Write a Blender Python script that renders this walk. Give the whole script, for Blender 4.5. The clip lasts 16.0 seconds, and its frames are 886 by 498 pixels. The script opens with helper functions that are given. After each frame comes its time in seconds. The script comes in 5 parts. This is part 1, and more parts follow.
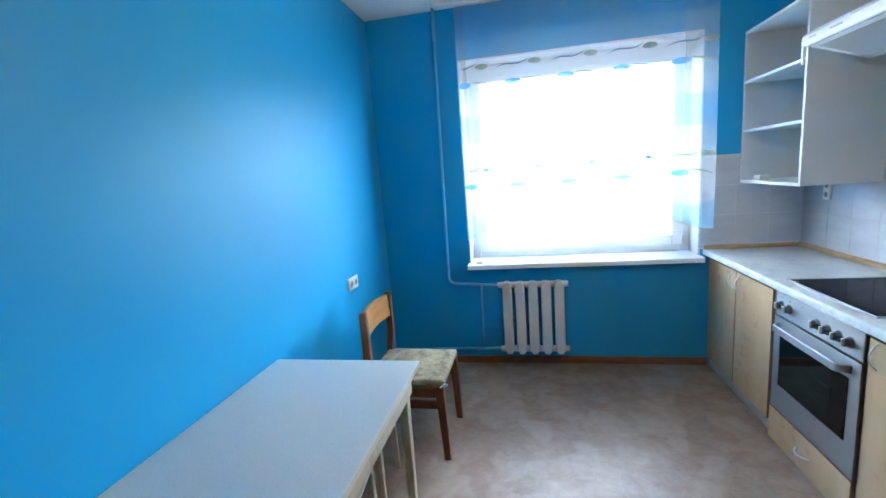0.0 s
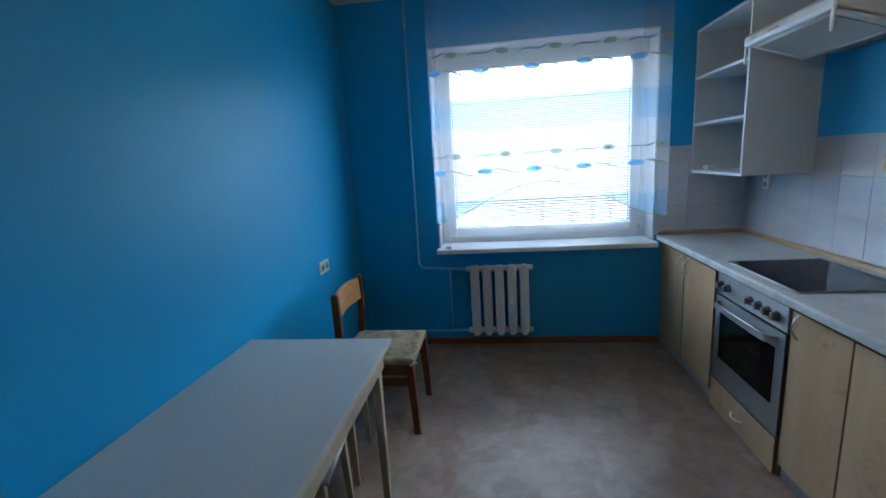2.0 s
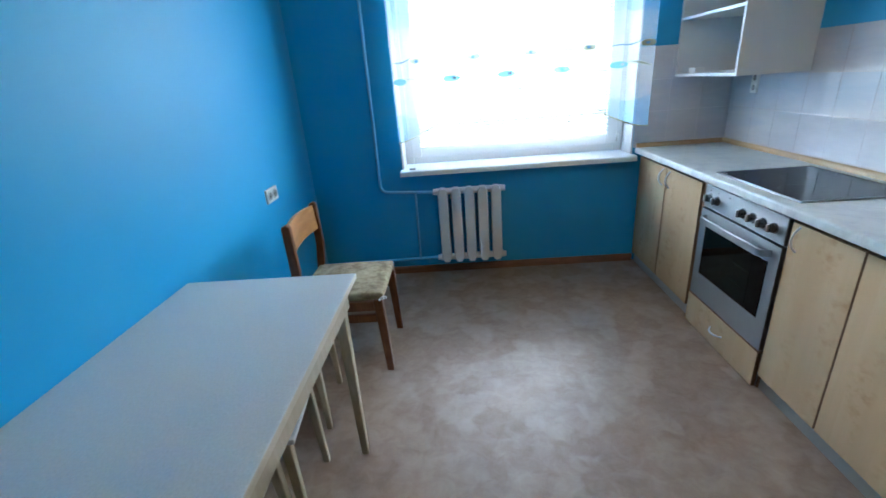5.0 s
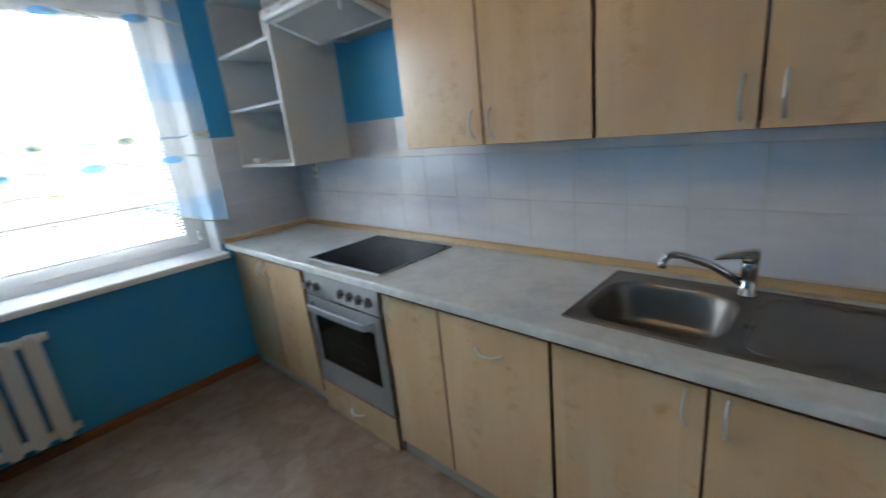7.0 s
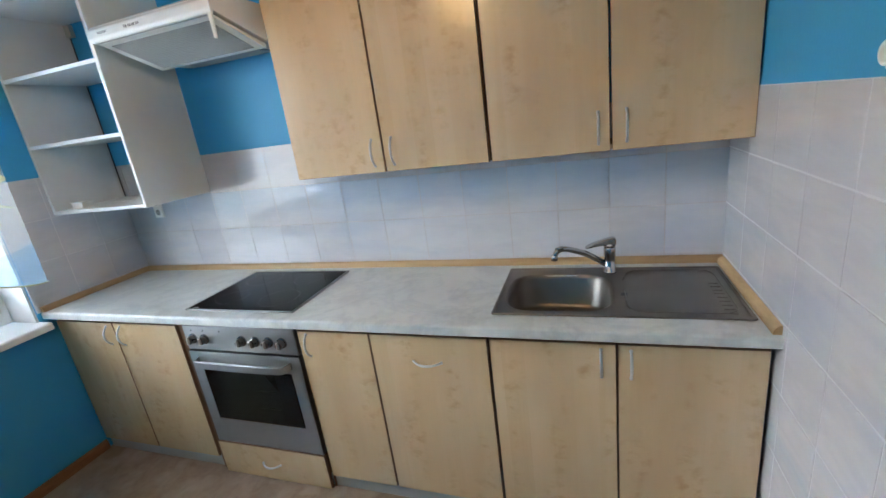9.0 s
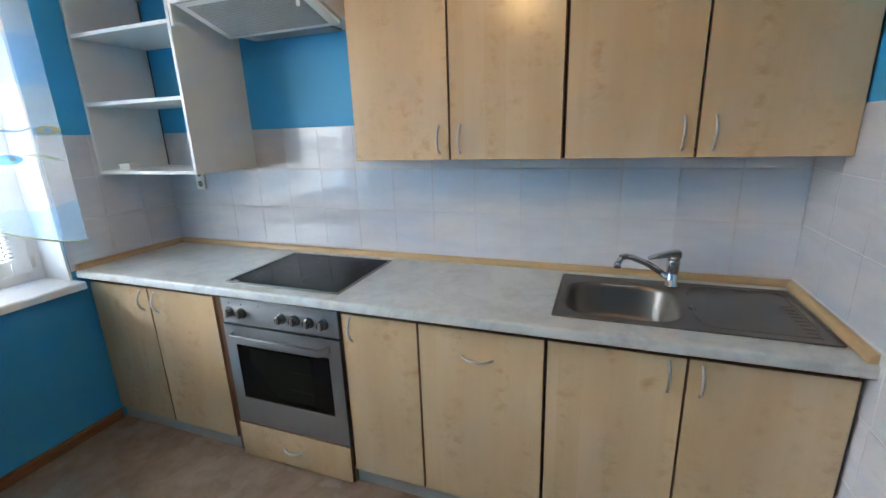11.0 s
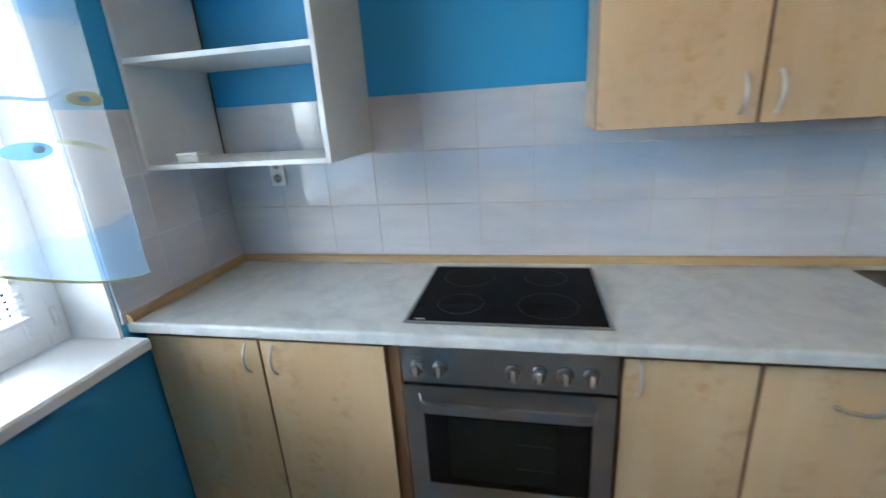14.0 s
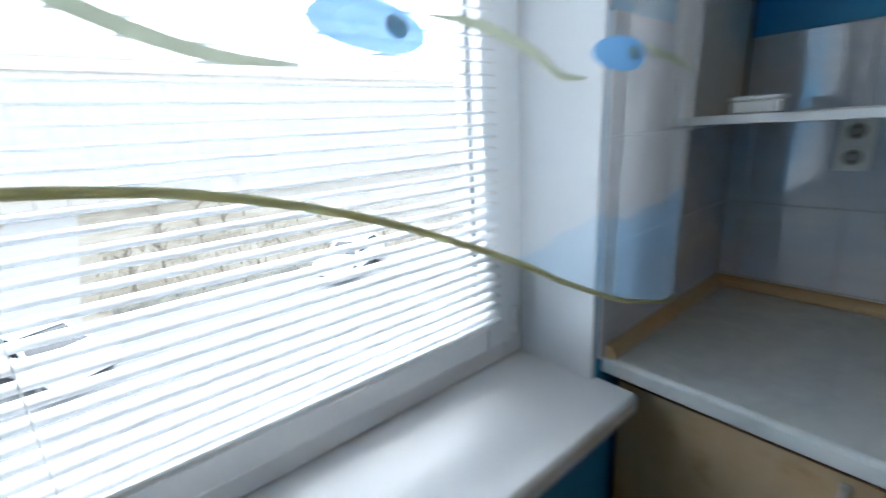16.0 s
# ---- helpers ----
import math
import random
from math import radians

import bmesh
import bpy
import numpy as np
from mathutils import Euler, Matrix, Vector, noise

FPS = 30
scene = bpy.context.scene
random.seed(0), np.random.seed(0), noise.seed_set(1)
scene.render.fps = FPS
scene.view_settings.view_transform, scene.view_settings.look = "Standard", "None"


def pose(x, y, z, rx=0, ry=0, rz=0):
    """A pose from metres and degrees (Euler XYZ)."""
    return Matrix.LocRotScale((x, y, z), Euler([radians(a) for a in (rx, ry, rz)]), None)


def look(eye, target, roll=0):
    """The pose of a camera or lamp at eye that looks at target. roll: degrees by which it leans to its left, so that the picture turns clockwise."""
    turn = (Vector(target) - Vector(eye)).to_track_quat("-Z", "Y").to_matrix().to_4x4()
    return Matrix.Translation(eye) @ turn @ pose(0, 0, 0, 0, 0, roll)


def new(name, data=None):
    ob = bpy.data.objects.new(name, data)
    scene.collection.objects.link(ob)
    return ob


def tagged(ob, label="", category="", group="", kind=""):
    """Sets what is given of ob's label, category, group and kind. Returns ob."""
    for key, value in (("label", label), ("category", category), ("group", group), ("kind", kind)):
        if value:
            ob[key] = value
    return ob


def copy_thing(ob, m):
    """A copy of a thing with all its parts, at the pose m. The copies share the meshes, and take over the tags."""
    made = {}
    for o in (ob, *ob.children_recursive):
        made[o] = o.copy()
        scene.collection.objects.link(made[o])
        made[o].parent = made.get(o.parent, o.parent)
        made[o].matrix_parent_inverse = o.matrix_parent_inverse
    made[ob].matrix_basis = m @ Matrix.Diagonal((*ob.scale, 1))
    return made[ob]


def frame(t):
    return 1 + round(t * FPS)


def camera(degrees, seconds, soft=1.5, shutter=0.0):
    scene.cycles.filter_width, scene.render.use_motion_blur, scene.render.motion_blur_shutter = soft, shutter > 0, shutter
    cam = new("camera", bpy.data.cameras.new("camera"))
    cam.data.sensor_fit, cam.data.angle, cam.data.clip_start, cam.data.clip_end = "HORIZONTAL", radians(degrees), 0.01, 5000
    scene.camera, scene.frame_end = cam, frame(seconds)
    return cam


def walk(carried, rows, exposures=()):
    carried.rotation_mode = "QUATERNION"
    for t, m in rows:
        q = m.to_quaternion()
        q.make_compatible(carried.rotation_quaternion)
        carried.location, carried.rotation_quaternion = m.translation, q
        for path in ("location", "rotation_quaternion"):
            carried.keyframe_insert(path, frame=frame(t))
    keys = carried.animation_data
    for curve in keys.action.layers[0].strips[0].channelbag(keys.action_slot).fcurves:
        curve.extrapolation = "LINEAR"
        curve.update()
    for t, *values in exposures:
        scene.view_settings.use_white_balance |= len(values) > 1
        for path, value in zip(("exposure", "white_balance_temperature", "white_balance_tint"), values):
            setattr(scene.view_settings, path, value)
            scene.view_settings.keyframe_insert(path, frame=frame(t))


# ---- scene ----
cam = camera(91.5, 16.0, shutter=0.5)
PATH = [
    (0, (0.187, 0.161, 1.547), (-0.215, 2.092, 1.214), -4.4),
    (0.5, (0.162, 0.187, 1.544), (-0.144, 2.137, 1.221), -3.6),
    (1, (0.164, 0.19, 1.544), (-0.115, 2.144, 1.221), -3.5),
    (1.5, (0.171, 0.149, 1.543), (-0.093, 2.102, 1.201), -3.8),
    (2, (0.2, 0.068, 1.538), (-0.064, 2.011, 1.142), -3.6),
    (2.5, (0.216, 0.039, 1.524), (-0.061, 1.942, 0.974), -4.3),
    (3, (0.225, 0.068, 1.513), (-0.077, 1.901, 0.774), -4.9),
    (5.5, (0.113, 0.383, 1.447), (0.208, 2.243, 0.719), -4.3),
    (6, (0.195, 0.425, 1.47), (0.785, 2.226, 0.833), -5.3),
    (6.5, (0.3, 0.496, 1.479), (1.337, 2.125, 0.956), -5.7),
    (7, (0.395, 0.597, 1.486), (1.778, 1.931, 0.931), -6.1),
    (7.5, (0.424, 0.658, 1.508), (2.032, 1.684, 0.908), -5.4),
    (8, (0.37, 0.736, 1.53), (2.06, 1.581, 0.876), -5.1),
    (8.5, (0.234, 0.802, 1.566), (2.008, 1.455, 0.912), -9.2),
    (9, (0.134, 0.841, 1.579), (1.931, 1.496, 0.995), -7.7),
    (9.5, (0.065, 0.896, 1.569), (1.877, 1.552, 1.034), -6.5),
    (10, (0.022, 0.97, 1.536), (1.817, 1.68, 1.011), -2.6),
    (12.5, (0.231, 1.442, 1.498), (2.063, 2.008, 0.931), -2.9),
    (13, (0.221, 1.741, 1.504), (2.09, 2.145, 0.917), -3.8),
    (13.5, (0.24, 1.985, 1.506), (2.107, 2.319, 0.874), -4.2),
    (14, (0.362, 2.237, 1.478), (2.224, 2.642, 0.869), -3.7),
    (14.5, (0.471, 2.425, 1.48), (2.316, 2.891, 0.865), -3.1),
    (15, (0.527, 2.655, 1.454), (2.28, 3.4, 0.844), -2.0),
    (15.5, (0.608, 2.885, 1.406), (2.1, 4.1, 0.868), -3.7),
    (16, (0.634, 3.1, 1.366), (1.845, 4.6, 0.835), -3.4),
]
EXPOSURES = [
    (0.0, 4.92, 5000, 1), (0.5, 4.38, 5000, 1), (1.5, 3.68, 4980, 1), (2.0, 3.42, 4950, 1), (3.2, 3.3, 4930, 1), (5.5, 4.66, 5250, 0),
    (6.5, 4.16, 5620, 2), (7.0, 4.0, 5900, 3), (7.5, 3.97, 6000, 4), (8.5, 4.48, 5980, 4), (9.0, 4.66, 5980, 4), (12.5, 4.48, 5900, 3),
    (14.0, 4.46, 5780, 2), (14.5, 4.46, 5760, 2), (15.2, 4.6, 5760, 2), (16.0, 3.02, 5680, 4),
]
walk(cam, [(t, look(eye, target, roll)) for t, eye, target, roll in PATH], EXPOSURES)

# ---- world, sun, exposure ----
world = bpy.data.worlds.new("overcast_sky")
scene.world = world
world.use_nodes = True
wn, wl = world.node_tree.nodes, world.node_tree.links
sky = wn.new("ShaderNodeTexSky")
sky.sky_type, sky.sun_disc = "NISHITA", False
sky.sun_elevation, sky.sun_rotation = radians(54), radians(30)
sky.dust_density, sky.air_density = 1.5, 1.0
wn["Background"].inputs["Strength"].default_value = 0.15
cloud = wn.new("ShaderNodeHueSaturation")
cloud.inputs["Saturation"].default_value = 0.22
wl.new(sky.outputs["Color"], cloud.inputs["Color"])
wl.new(cloud.outputs["Color"], wn["Background"].inputs["Color"])

sun_data = bpy.data.lights.new("sun", "SUN")
sun_data.energy, sun_data.angle, sun_data.color = 1.0, radians(45), (1.0, 0.97, 0.93)
sun = new("sun", sun_data)
sun.matrix_world = look((13, 22, 35), (0, 0, 0))

# ---- materials ----


def material(name, color, rough=0.5, metal=0.0, spec=0.5):
    m = bpy.data.materials.new(name)
    m.use_nodes = True
    b = m.node_tree.nodes["Principled BSDF"]
    b.inputs["Base Color"].default_value = (*color, 1)
    b.inputs["Roughness"].default_value = rough
    b.inputs["Metallic"].default_value = metal
    b.inputs["Specular IOR Level"].default_value = spec
    return m


def nodes_of(m):
    return m.node_tree.nodes, m.node_tree.links, m.node_tree.nodes["Principled BSDF"]


def coords(m, scale=(1, 1, 1), spot=(0, 0, 0)):
    n, l, _ = nodes_of(m)
    geo, mp = n.new("ShaderNodeNewGeometry"), n.new("ShaderNodeMapping")
    mp.inputs["Scale"].default_value, mp.inputs["Location"].default_value = scale, spot
    l.new(geo.outputs["Position"], mp.inputs["Vector"])
    return mp.outputs["Vector"]


def noise_of(m, vector, scale, detail=4.0, rough=0.55, distort=0.0):
    n, l, _ = nodes_of(m)
    t = n.new("ShaderNodeTexNoise")
    t.inputs["Scale"].default_value, t.inputs["Detail"].default_value = scale, detail
    t.inputs["Roughness"].default_value, t.inputs["Distortion"].default_value = rough, distort
    l.new(vector, t.inputs["Vector"])
    return t.outputs["Fac"]


def ramp(m, fac, stops):
    n, l, _ = nodes_of(m)
    r = n.new("ShaderNodeValToRGB")
    e = r.color_ramp.elements
    while len(e) < len(stops):
        e.new(0.5)
    for k, (p, c) in enumerate(stops):
        e[k].position, e[k].color = p, (*c, 1)
    l.new(fac, r.inputs["Fac"])
    return r.outputs["Color"]


def mixed(m, fac, a, b, kind="MIX"):
    n, l, _ = nodes_of(m)
    x = n.new("ShaderNodeMix")
    x.data_type, x.blend_type = "RGBA", kind
    for sock, v in ((x.inputs[0], fac), (x.inputs[6], a), (x.inputs[7], b)):
        if isinstance(v, (int, float)):
            sock.default_value = v
        elif isinstance(v, tuple):
            sock.default_value = (*v, 1)
        else:
            l.new(v, sock)
    return x.outputs[2]


def to_base(m, color):
    n, l, b = nodes_of(m)
    l.new(color, b.inputs["Base Color"])


def to_rough(m, fac, low, high):
    n, l, b = nodes_of(m)
    r = n.new("ShaderNodeMapRange")
    r.inputs["To Min"].default_value, r.inputs["To Max"].default_value = low, high
    l.new(fac, r.inputs["Value"])
    l.new(r.outputs["Result"], b.inputs["Roughness"])


def bump(m, fac, strength, distance=0.002):
    n, l, b = nodes_of(m)
    k = n.new("ShaderNodeBump")
    k.inputs["Strength"].default_value, k.inputs["Distance"].default_value = strength, distance
    l.new(fac, k.inputs["Height"])
    l.new(k.outputs["Normal"], b.inputs["Normal"])


def object_random(m):
    n, _, _ = nodes_of(m)
    return n.new("ShaderNodeObjectInfo").outputs["Random"]


def wall_paint(name, color, rough, spec=0.5):
    m = material(name, color, rough, 0.0, spec)
    v = coords(m)
    big, fine = noise_of(m, v, 1.3, 5), noise_of(m, v, 140, 3)
    dark = tuple(c * 0.88 for c in color)
    to_base(m, mixed(m, big, dark, tuple(min(1, c * 1.08) for c in color)))
    to_rough(m, big, rough - 0.05, rough + 0.08)
    bump(m, fine, 0.25, 0.0015)
    return m


blue_paint = wall_paint("blue_wall_paint", (0.058, 0.365, 0.69), 0.44, 0.42)
ceiling_paint = wall_paint("white_ceiling_paint", (0.85, 0.85, 0.85), 0.8)
# tone of the unseen hall wall, kept dark to limit bounced light
hall_paint = wall_paint("beige_hall_paint", (0.4, 0.35, 0.29), 0.7)
white_plaster = wall_paint("white_reveal_paint", (0.82, 0.83, 0.85), 0.5)
facade_paint = wall_paint("pale_facade_concrete", (0.5, 0.45, 0.385), 0.85)

pvc = material("white_window_plastic", (0.88, 0.885, 0.895), 0.28)
bump(pvc, noise_of(pvc, coords(pvc), 60), 0.05)
white_plastic = material("white_plastic", (0.78, 0.78, 0.76), 0.35)
bump(white_plastic, noise_of(white_plastic, coords(white_plastic), 90), 0.05)
white_laminate = material("white_laminate", (0.72, 0.73, 0.72), 0.35)
to_base(white_laminate, mixed(white_laminate, noise_of(white_laminate, coords(white_laminate), 5), (0.66, 0.67, 0.66), (0.76, 0.77, 0.76)))
enamel = material("white_radiator_enamel", (0.76, 0.76, 0.74), 0.4)
bump(enamel, noise_of(enamel, coords(enamel), 70), 0.3)
# wall blue made lighter: the highlight along the pipes is put into the colour
pipe_paint = wall_paint("blue_pipe_paint_highlit", (0.22, 0.55, 0.82), 0.25)
rubber = material("black_rubber", (0.015, 0.015, 0.016), 0.5)
dark_gap = material("dark_brown_edge", (0.08, 0.042, 0.02), 0.6)
brown_edge = material("brown_chipboard_edge", (0.2, 0.1, 0.045), 0.6)
glass = material("window_glass", (1, 1, 1), 0.0)
glass.node_tree.nodes["Principled BSDF"].inputs["Transmission Weight"].default_value = 1.0
glass.node_tree.nodes["Principled BSDF"].inputs["IOR"].default_value = 1.01
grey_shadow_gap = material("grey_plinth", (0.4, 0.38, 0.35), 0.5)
bump(grey_shadow_gap, noise_of(grey_shadow_gap, coords(grey_shadow_gap), 40), 0.1)


def maple(name):
    """Pale maple laminate: upright planks of differing tone, fine grain and clusters of brown flecks."""
    m = material(name, (0.5, 0.37, 0.22), 0.26, 0.0, 0.7)
    n, l, _ = nodes_of(m)
    rnd = object_random(m)
    shift = n.new("ShaderNodeVectorMath")
    shift.operation = "ADD"
    geo, off = n.new("ShaderNodeNewGeometry"), n.new("ShaderNodeCombineXYZ")
    far = n.new("ShaderNodeMath")
    far.operation = "MULTIPLY"
    far.inputs[1].default_value = 7.0
    l.new(rnd, far.inputs[0])
    l.new(far.outputs[0], off.inputs[2])
    l.new(geo.outputs["Position"], shift.inputs[0]), l.new(off.outputs[0], shift.inputs[1])

    def placed(scale):
        mp = n.new("ShaderNodeMapping")
        mp.inputs["Scale"].default_value = scale
        l.new(shift.outputs[0], mp.inputs["Vector"])
        return mp.outputs["Vector"]
    grain = noise_of(m, placed((40, 40, 1.6)), 1.0, 8, 0.65, 0.3)
    sep, pos, step, plank = n.new("ShaderNodeSeparateXYZ"), n.new("ShaderNodeMath"), n.new("ShaderNodeMath"), n.new("ShaderNodeTexWhiteNoise")
    l.new(geo.outputs["Position"], sep.inputs[0])
    pos.operation, step.operation, plank.noise_dimensions = "MULTIPLY_ADD", "FLOOR", "1D"
    pos.inputs[1].default_value = 12.5
    l.new(sep.outputs["Y"], pos.inputs[0]), l.new(far.outputs[0], pos.inputs[2])
    l.new(pos.outputs[0], step.inputs[0]), l.new(step.outputs[0], plank.inputs["W"])
    cloud = noise_of(m, placed((5, 6, 1.6)), 1.0, 2, 0.5)
    fleck = noise_of(m, placed((7, 11, 16)), 1.6, 3, 0.6, 0.2)
    where = noise_of(m, placed((3, 9, 2.5)), 1.2, 2, 0.5)
    a = mixed(m, grain, (0.605, 0.42, 0.237), (0.715, 0.52, 0.31))
    a = mixed(m, ramp(m, plank.outputs["Value"], [(0.0, (0, 0, 0)), (1.0, (0.7, 0.7, 0.7))]), a, (0.715, 0.53, 0.325))
    b = mixed(m, ramp(m, cloud, [(0.36, (0, 0, 0)), (0.66, (0.6, 0.6, 0.6))]), a, (0.59, 0.4, 0.218))
    spots = mixed(m, 1.0, ramp(m, fleck, [(0.48, (0, 0, 0)), (0.7, (0.7, 0.7, 0.7))]), ramp(m, where, [(0.48, (0, 0, 0)), (0.66, (1, 1, 1))]), "MULTIPLY")
    c = mixed(m, spots, b, (0.47, 0.285, 0.13))
    to_base(m, mixed(m, 1.0, c, mixed(m, rnd, (0.93, 0.93, 0.92), (1.0, 1.0, 1.0)), "MULTIPLY"))
    return m


maple_door = maple("maple_laminate")
trim_wood = material("light_wood_trim", (0.5, 0.34, 0.17), 0.35)
to_base(trim_wood, mixed(trim_wood, noise_of(trim_wood, coords(trim_wood, (8, 1.5, 40)), 4, 6), (0.42, 0.27, 0.13), (0.58, 0.41, 0.22)))


def solid_wood(name, low, high, rough, stretch=(1, 1, 0.12)):
    m = material(name, high, rough)
    g = noise_of(m, coords(m, stretch), 45, 7, 0.6, 0.8)
    w = noise_of(m, coords(m), 9, 4)
    to_base(m, mixed(m, ramp(m, g, [(0.3, (0, 0, 0)), (0.7, (1, 1, 1))]), low, high))
    to_rough(m, w, rough - 0.08, rough + 0.15)
    bump(m, g, 0.12)
    return m


chair_wood = solid_wood("varnished_brown_wood", (0.10, 0.035, 0.012), (0.22, 0.085, 0.03), 0.3)
back_wood = solid_wood("golden_bent_plywood", (0.34, 0.15, 0.04), (0.5, 0.25, 0.075), 0.3, (1, 0.12, 1))
base_wood = solid_wood("brown_baseboard_wood", (0.17, 0.07, 0.03), (0.27, 0.12, 0.055), 0.4, (0.12, 0.12, 1))
door_wood = solid_wood("dark_red_brown_door_wood", (0.018, 0.007, 0.004), (0.04, 0.014, 0.008), 0.35)
cream_wood = solid_wood("cream_painted_leg", (0.4, 0.325, 0.215), (0.5, 0.42, 0.29), 0.4)

seat_cloth = material("worn_olive_seat_cloth", (0.3, 0.25, 0.14), 0.9)
_v = coords(seat_cloth)
to_base(seat_cloth, mixed(seat_cloth, ramp(seat_cloth, noise_of(seat_cloth, _v, 13, 6, 0.7), [(0.35, (0, 0, 0)), (0.62, (1, 1, 1))]), (0.17, 0.12, 0.06), (0.42, 0.34, 0.2)))
bump(seat_cloth, noise_of(seat_cloth, _v, 260, 3), 0.7, 0.003)

table_top_mat = material("pale_grey_table_laminate", (0.56, 0.57, 0.55), 0.3)
_v = coords(table_top_mat)
to_base(table_top_mat, mixed(table_top_mat, ramp(table_top_mat, noise_of(table_top_mat, _v, 170, 4, 0.7), [(0.35, (0, 0, 0)), (0.7, (1, 1, 1))]), (0.50, 0.51, 0.49), (0.60, 0.605, 0.585)))
to_rough(table_top_mat, noise_of(table_top_mat, _v, 6, 5), 0.31, 0.42)
table_edge = material("cream_table_edge", (0.55, 0.48, 0.36), 0.45)

worktop_mat = material("pale_grey_marbled_laminate", (0.6, 0.6, 0.58), 0.3)
_v = coords(worktop_mat)
_veins = noise_of(worktop_mat, _v, 3.2, 9, 0.62, 0.9)
_cl = noise_of(worktop_mat, _v, 14, 6, 0.6, 0.6)
_sm = ramp(worktop_mat, noise_of(worktop_mat, _v, 6.5, 5, 0.65), [(0.5, (0, 0, 0)), (0.66, (0.7, 0.7, 0.7))])
_c = mixed(worktop_mat, _sm, mixed(worktop_mat, _cl, (0.57, 0.58, 0.565), (0.665, 0.675, 0.655)), (0.47, 0.485, 0.485))
to_base(worktop_mat, mixed(worktop_mat, ramp(worktop_mat, _veins, [(0.44, (0, 0, 0)), (0.49, (0.26, 0.26, 0.26)), (0.54, (0, 0, 0))]), _c, (0.35, 0.37, 0.38)))
to_rough(worktop_mat, _cl, 0.3, 0.4)

lino = material("mottled_beige_brown_linoleum", (0.3, 0.22, 0.16), 0.35, 0.0, 0.35)
_v = coords(lino)
_a, _b, _f = noise_of(lino, _v, 4.5, 7, 0.66, 0.8), noise_of(lino, _v, 15, 5, 0.6, 0.6), noise_of(lino, _v, 220, 2)
_n, _l, _ = nodes_of(lino)
_blot, _warp, _push = _n.new("ShaderNodeTexVoronoi"), _n.new("ShaderNodeTexNoise"), _n.new("ShaderNodeVectorMath")
_blot.distance, _blot.feature = "CHEBYCHEV", "SMOOTH_F1"
_blot.inputs["Scale"].default_value, _blot.inputs["Smoothness"].default_value = 8.0, 0.55
_warp.inputs["Scale"].default_value, _warp.inputs["Detail"].default_value = 9.0, 4.0
_push.operation = "MULTIPLY_ADD"
_push.inputs[1].default_value = (0.12, 0.12, 0.0)
_l.new(_v, _warp.inputs["Vector"]), _l.new(_warp.outputs["Color"], _push.inputs[0]), _l.new(_v, _push.inputs[2])
_l.new(_push.outputs[0], _blot.inputs["Vector"])
_pick = _n.new("ShaderNodeSeparateColor")
_l.new(_blot.outputs["Color"], _pick.inputs[0])
_c = ramp(lino, _a, [(0.3, (0.2, 0.13, 0.09)), (0.5, (0.275, 0.2, 0.145)), (0.7, (0.34, 0.262, 0.202))])
_c = mixed(lino, 0.5, _c, ramp(lino, _pick.outputs[0], [(0.2, (0.2, 0.125, 0.08)), (0.45, (0.28, 0.205, 0.155)), (0.8, (0.37, 0.29, 0.23))]))
to_base(lino, mixed(lino, 0.25, _c, ramp(lino, _b, [(0.35, (0.2, 0.13, 0.09)), (0.65, (0.42, 0.33, 0.26))])))
to_rough(lino, _b, 0.34, 0.5)
bump(lino, _f, 0.12, 0.001)

tile_mat = material("glazed_pale_lilac_tile", (0.62, 0.62, 0.66), 0.07, 0.0, 0.95)
_v = coords(tile_mat, (2.2, 2.2, 9))
_t = noise_of(tile_mat, _v, 1.5, 5, 0.6, 0.5)
_u = noise_of(tile_mat, coords(tile_mat, (0.7, 0.7, 4.0), (3, 1, 0)), 1.5, 3, 0.5, 0.4)
_c = mixed(tile_mat, ramp(tile_mat, _t, [(0.38, (0, 0, 0)), (0.62, (1, 1, 1))]), (0.60, 0.595, 0.625), (0.66, 0.65, 0.67))
_c = mixed(tile_mat, ramp(tile_mat, _u, [(0.52, (0, 0, 0)), (0.66, (0.4, 0.4, 0.4))]), _c, (0.47, 0.54, 0.66))
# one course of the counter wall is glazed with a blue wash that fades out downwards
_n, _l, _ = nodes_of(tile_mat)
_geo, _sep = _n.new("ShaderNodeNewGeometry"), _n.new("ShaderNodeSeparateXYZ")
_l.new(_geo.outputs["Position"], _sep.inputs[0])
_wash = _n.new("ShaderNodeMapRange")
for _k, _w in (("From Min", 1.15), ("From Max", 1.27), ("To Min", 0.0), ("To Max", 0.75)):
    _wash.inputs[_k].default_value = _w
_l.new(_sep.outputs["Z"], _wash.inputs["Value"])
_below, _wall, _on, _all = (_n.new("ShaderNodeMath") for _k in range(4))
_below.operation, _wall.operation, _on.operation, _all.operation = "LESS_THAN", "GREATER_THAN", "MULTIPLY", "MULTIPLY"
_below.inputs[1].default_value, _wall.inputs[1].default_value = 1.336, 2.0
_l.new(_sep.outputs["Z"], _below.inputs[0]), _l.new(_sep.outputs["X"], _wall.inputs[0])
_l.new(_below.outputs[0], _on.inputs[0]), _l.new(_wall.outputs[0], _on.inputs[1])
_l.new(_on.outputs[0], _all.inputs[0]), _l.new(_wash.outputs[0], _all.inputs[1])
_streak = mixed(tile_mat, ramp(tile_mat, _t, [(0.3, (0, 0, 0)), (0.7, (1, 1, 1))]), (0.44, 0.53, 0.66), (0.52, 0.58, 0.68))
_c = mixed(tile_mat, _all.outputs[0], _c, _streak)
_r = mixed(tile_mat, object_random(tile_mat), (0.95, 0.95, 0.96), (1.0, 1.0, 1.0))
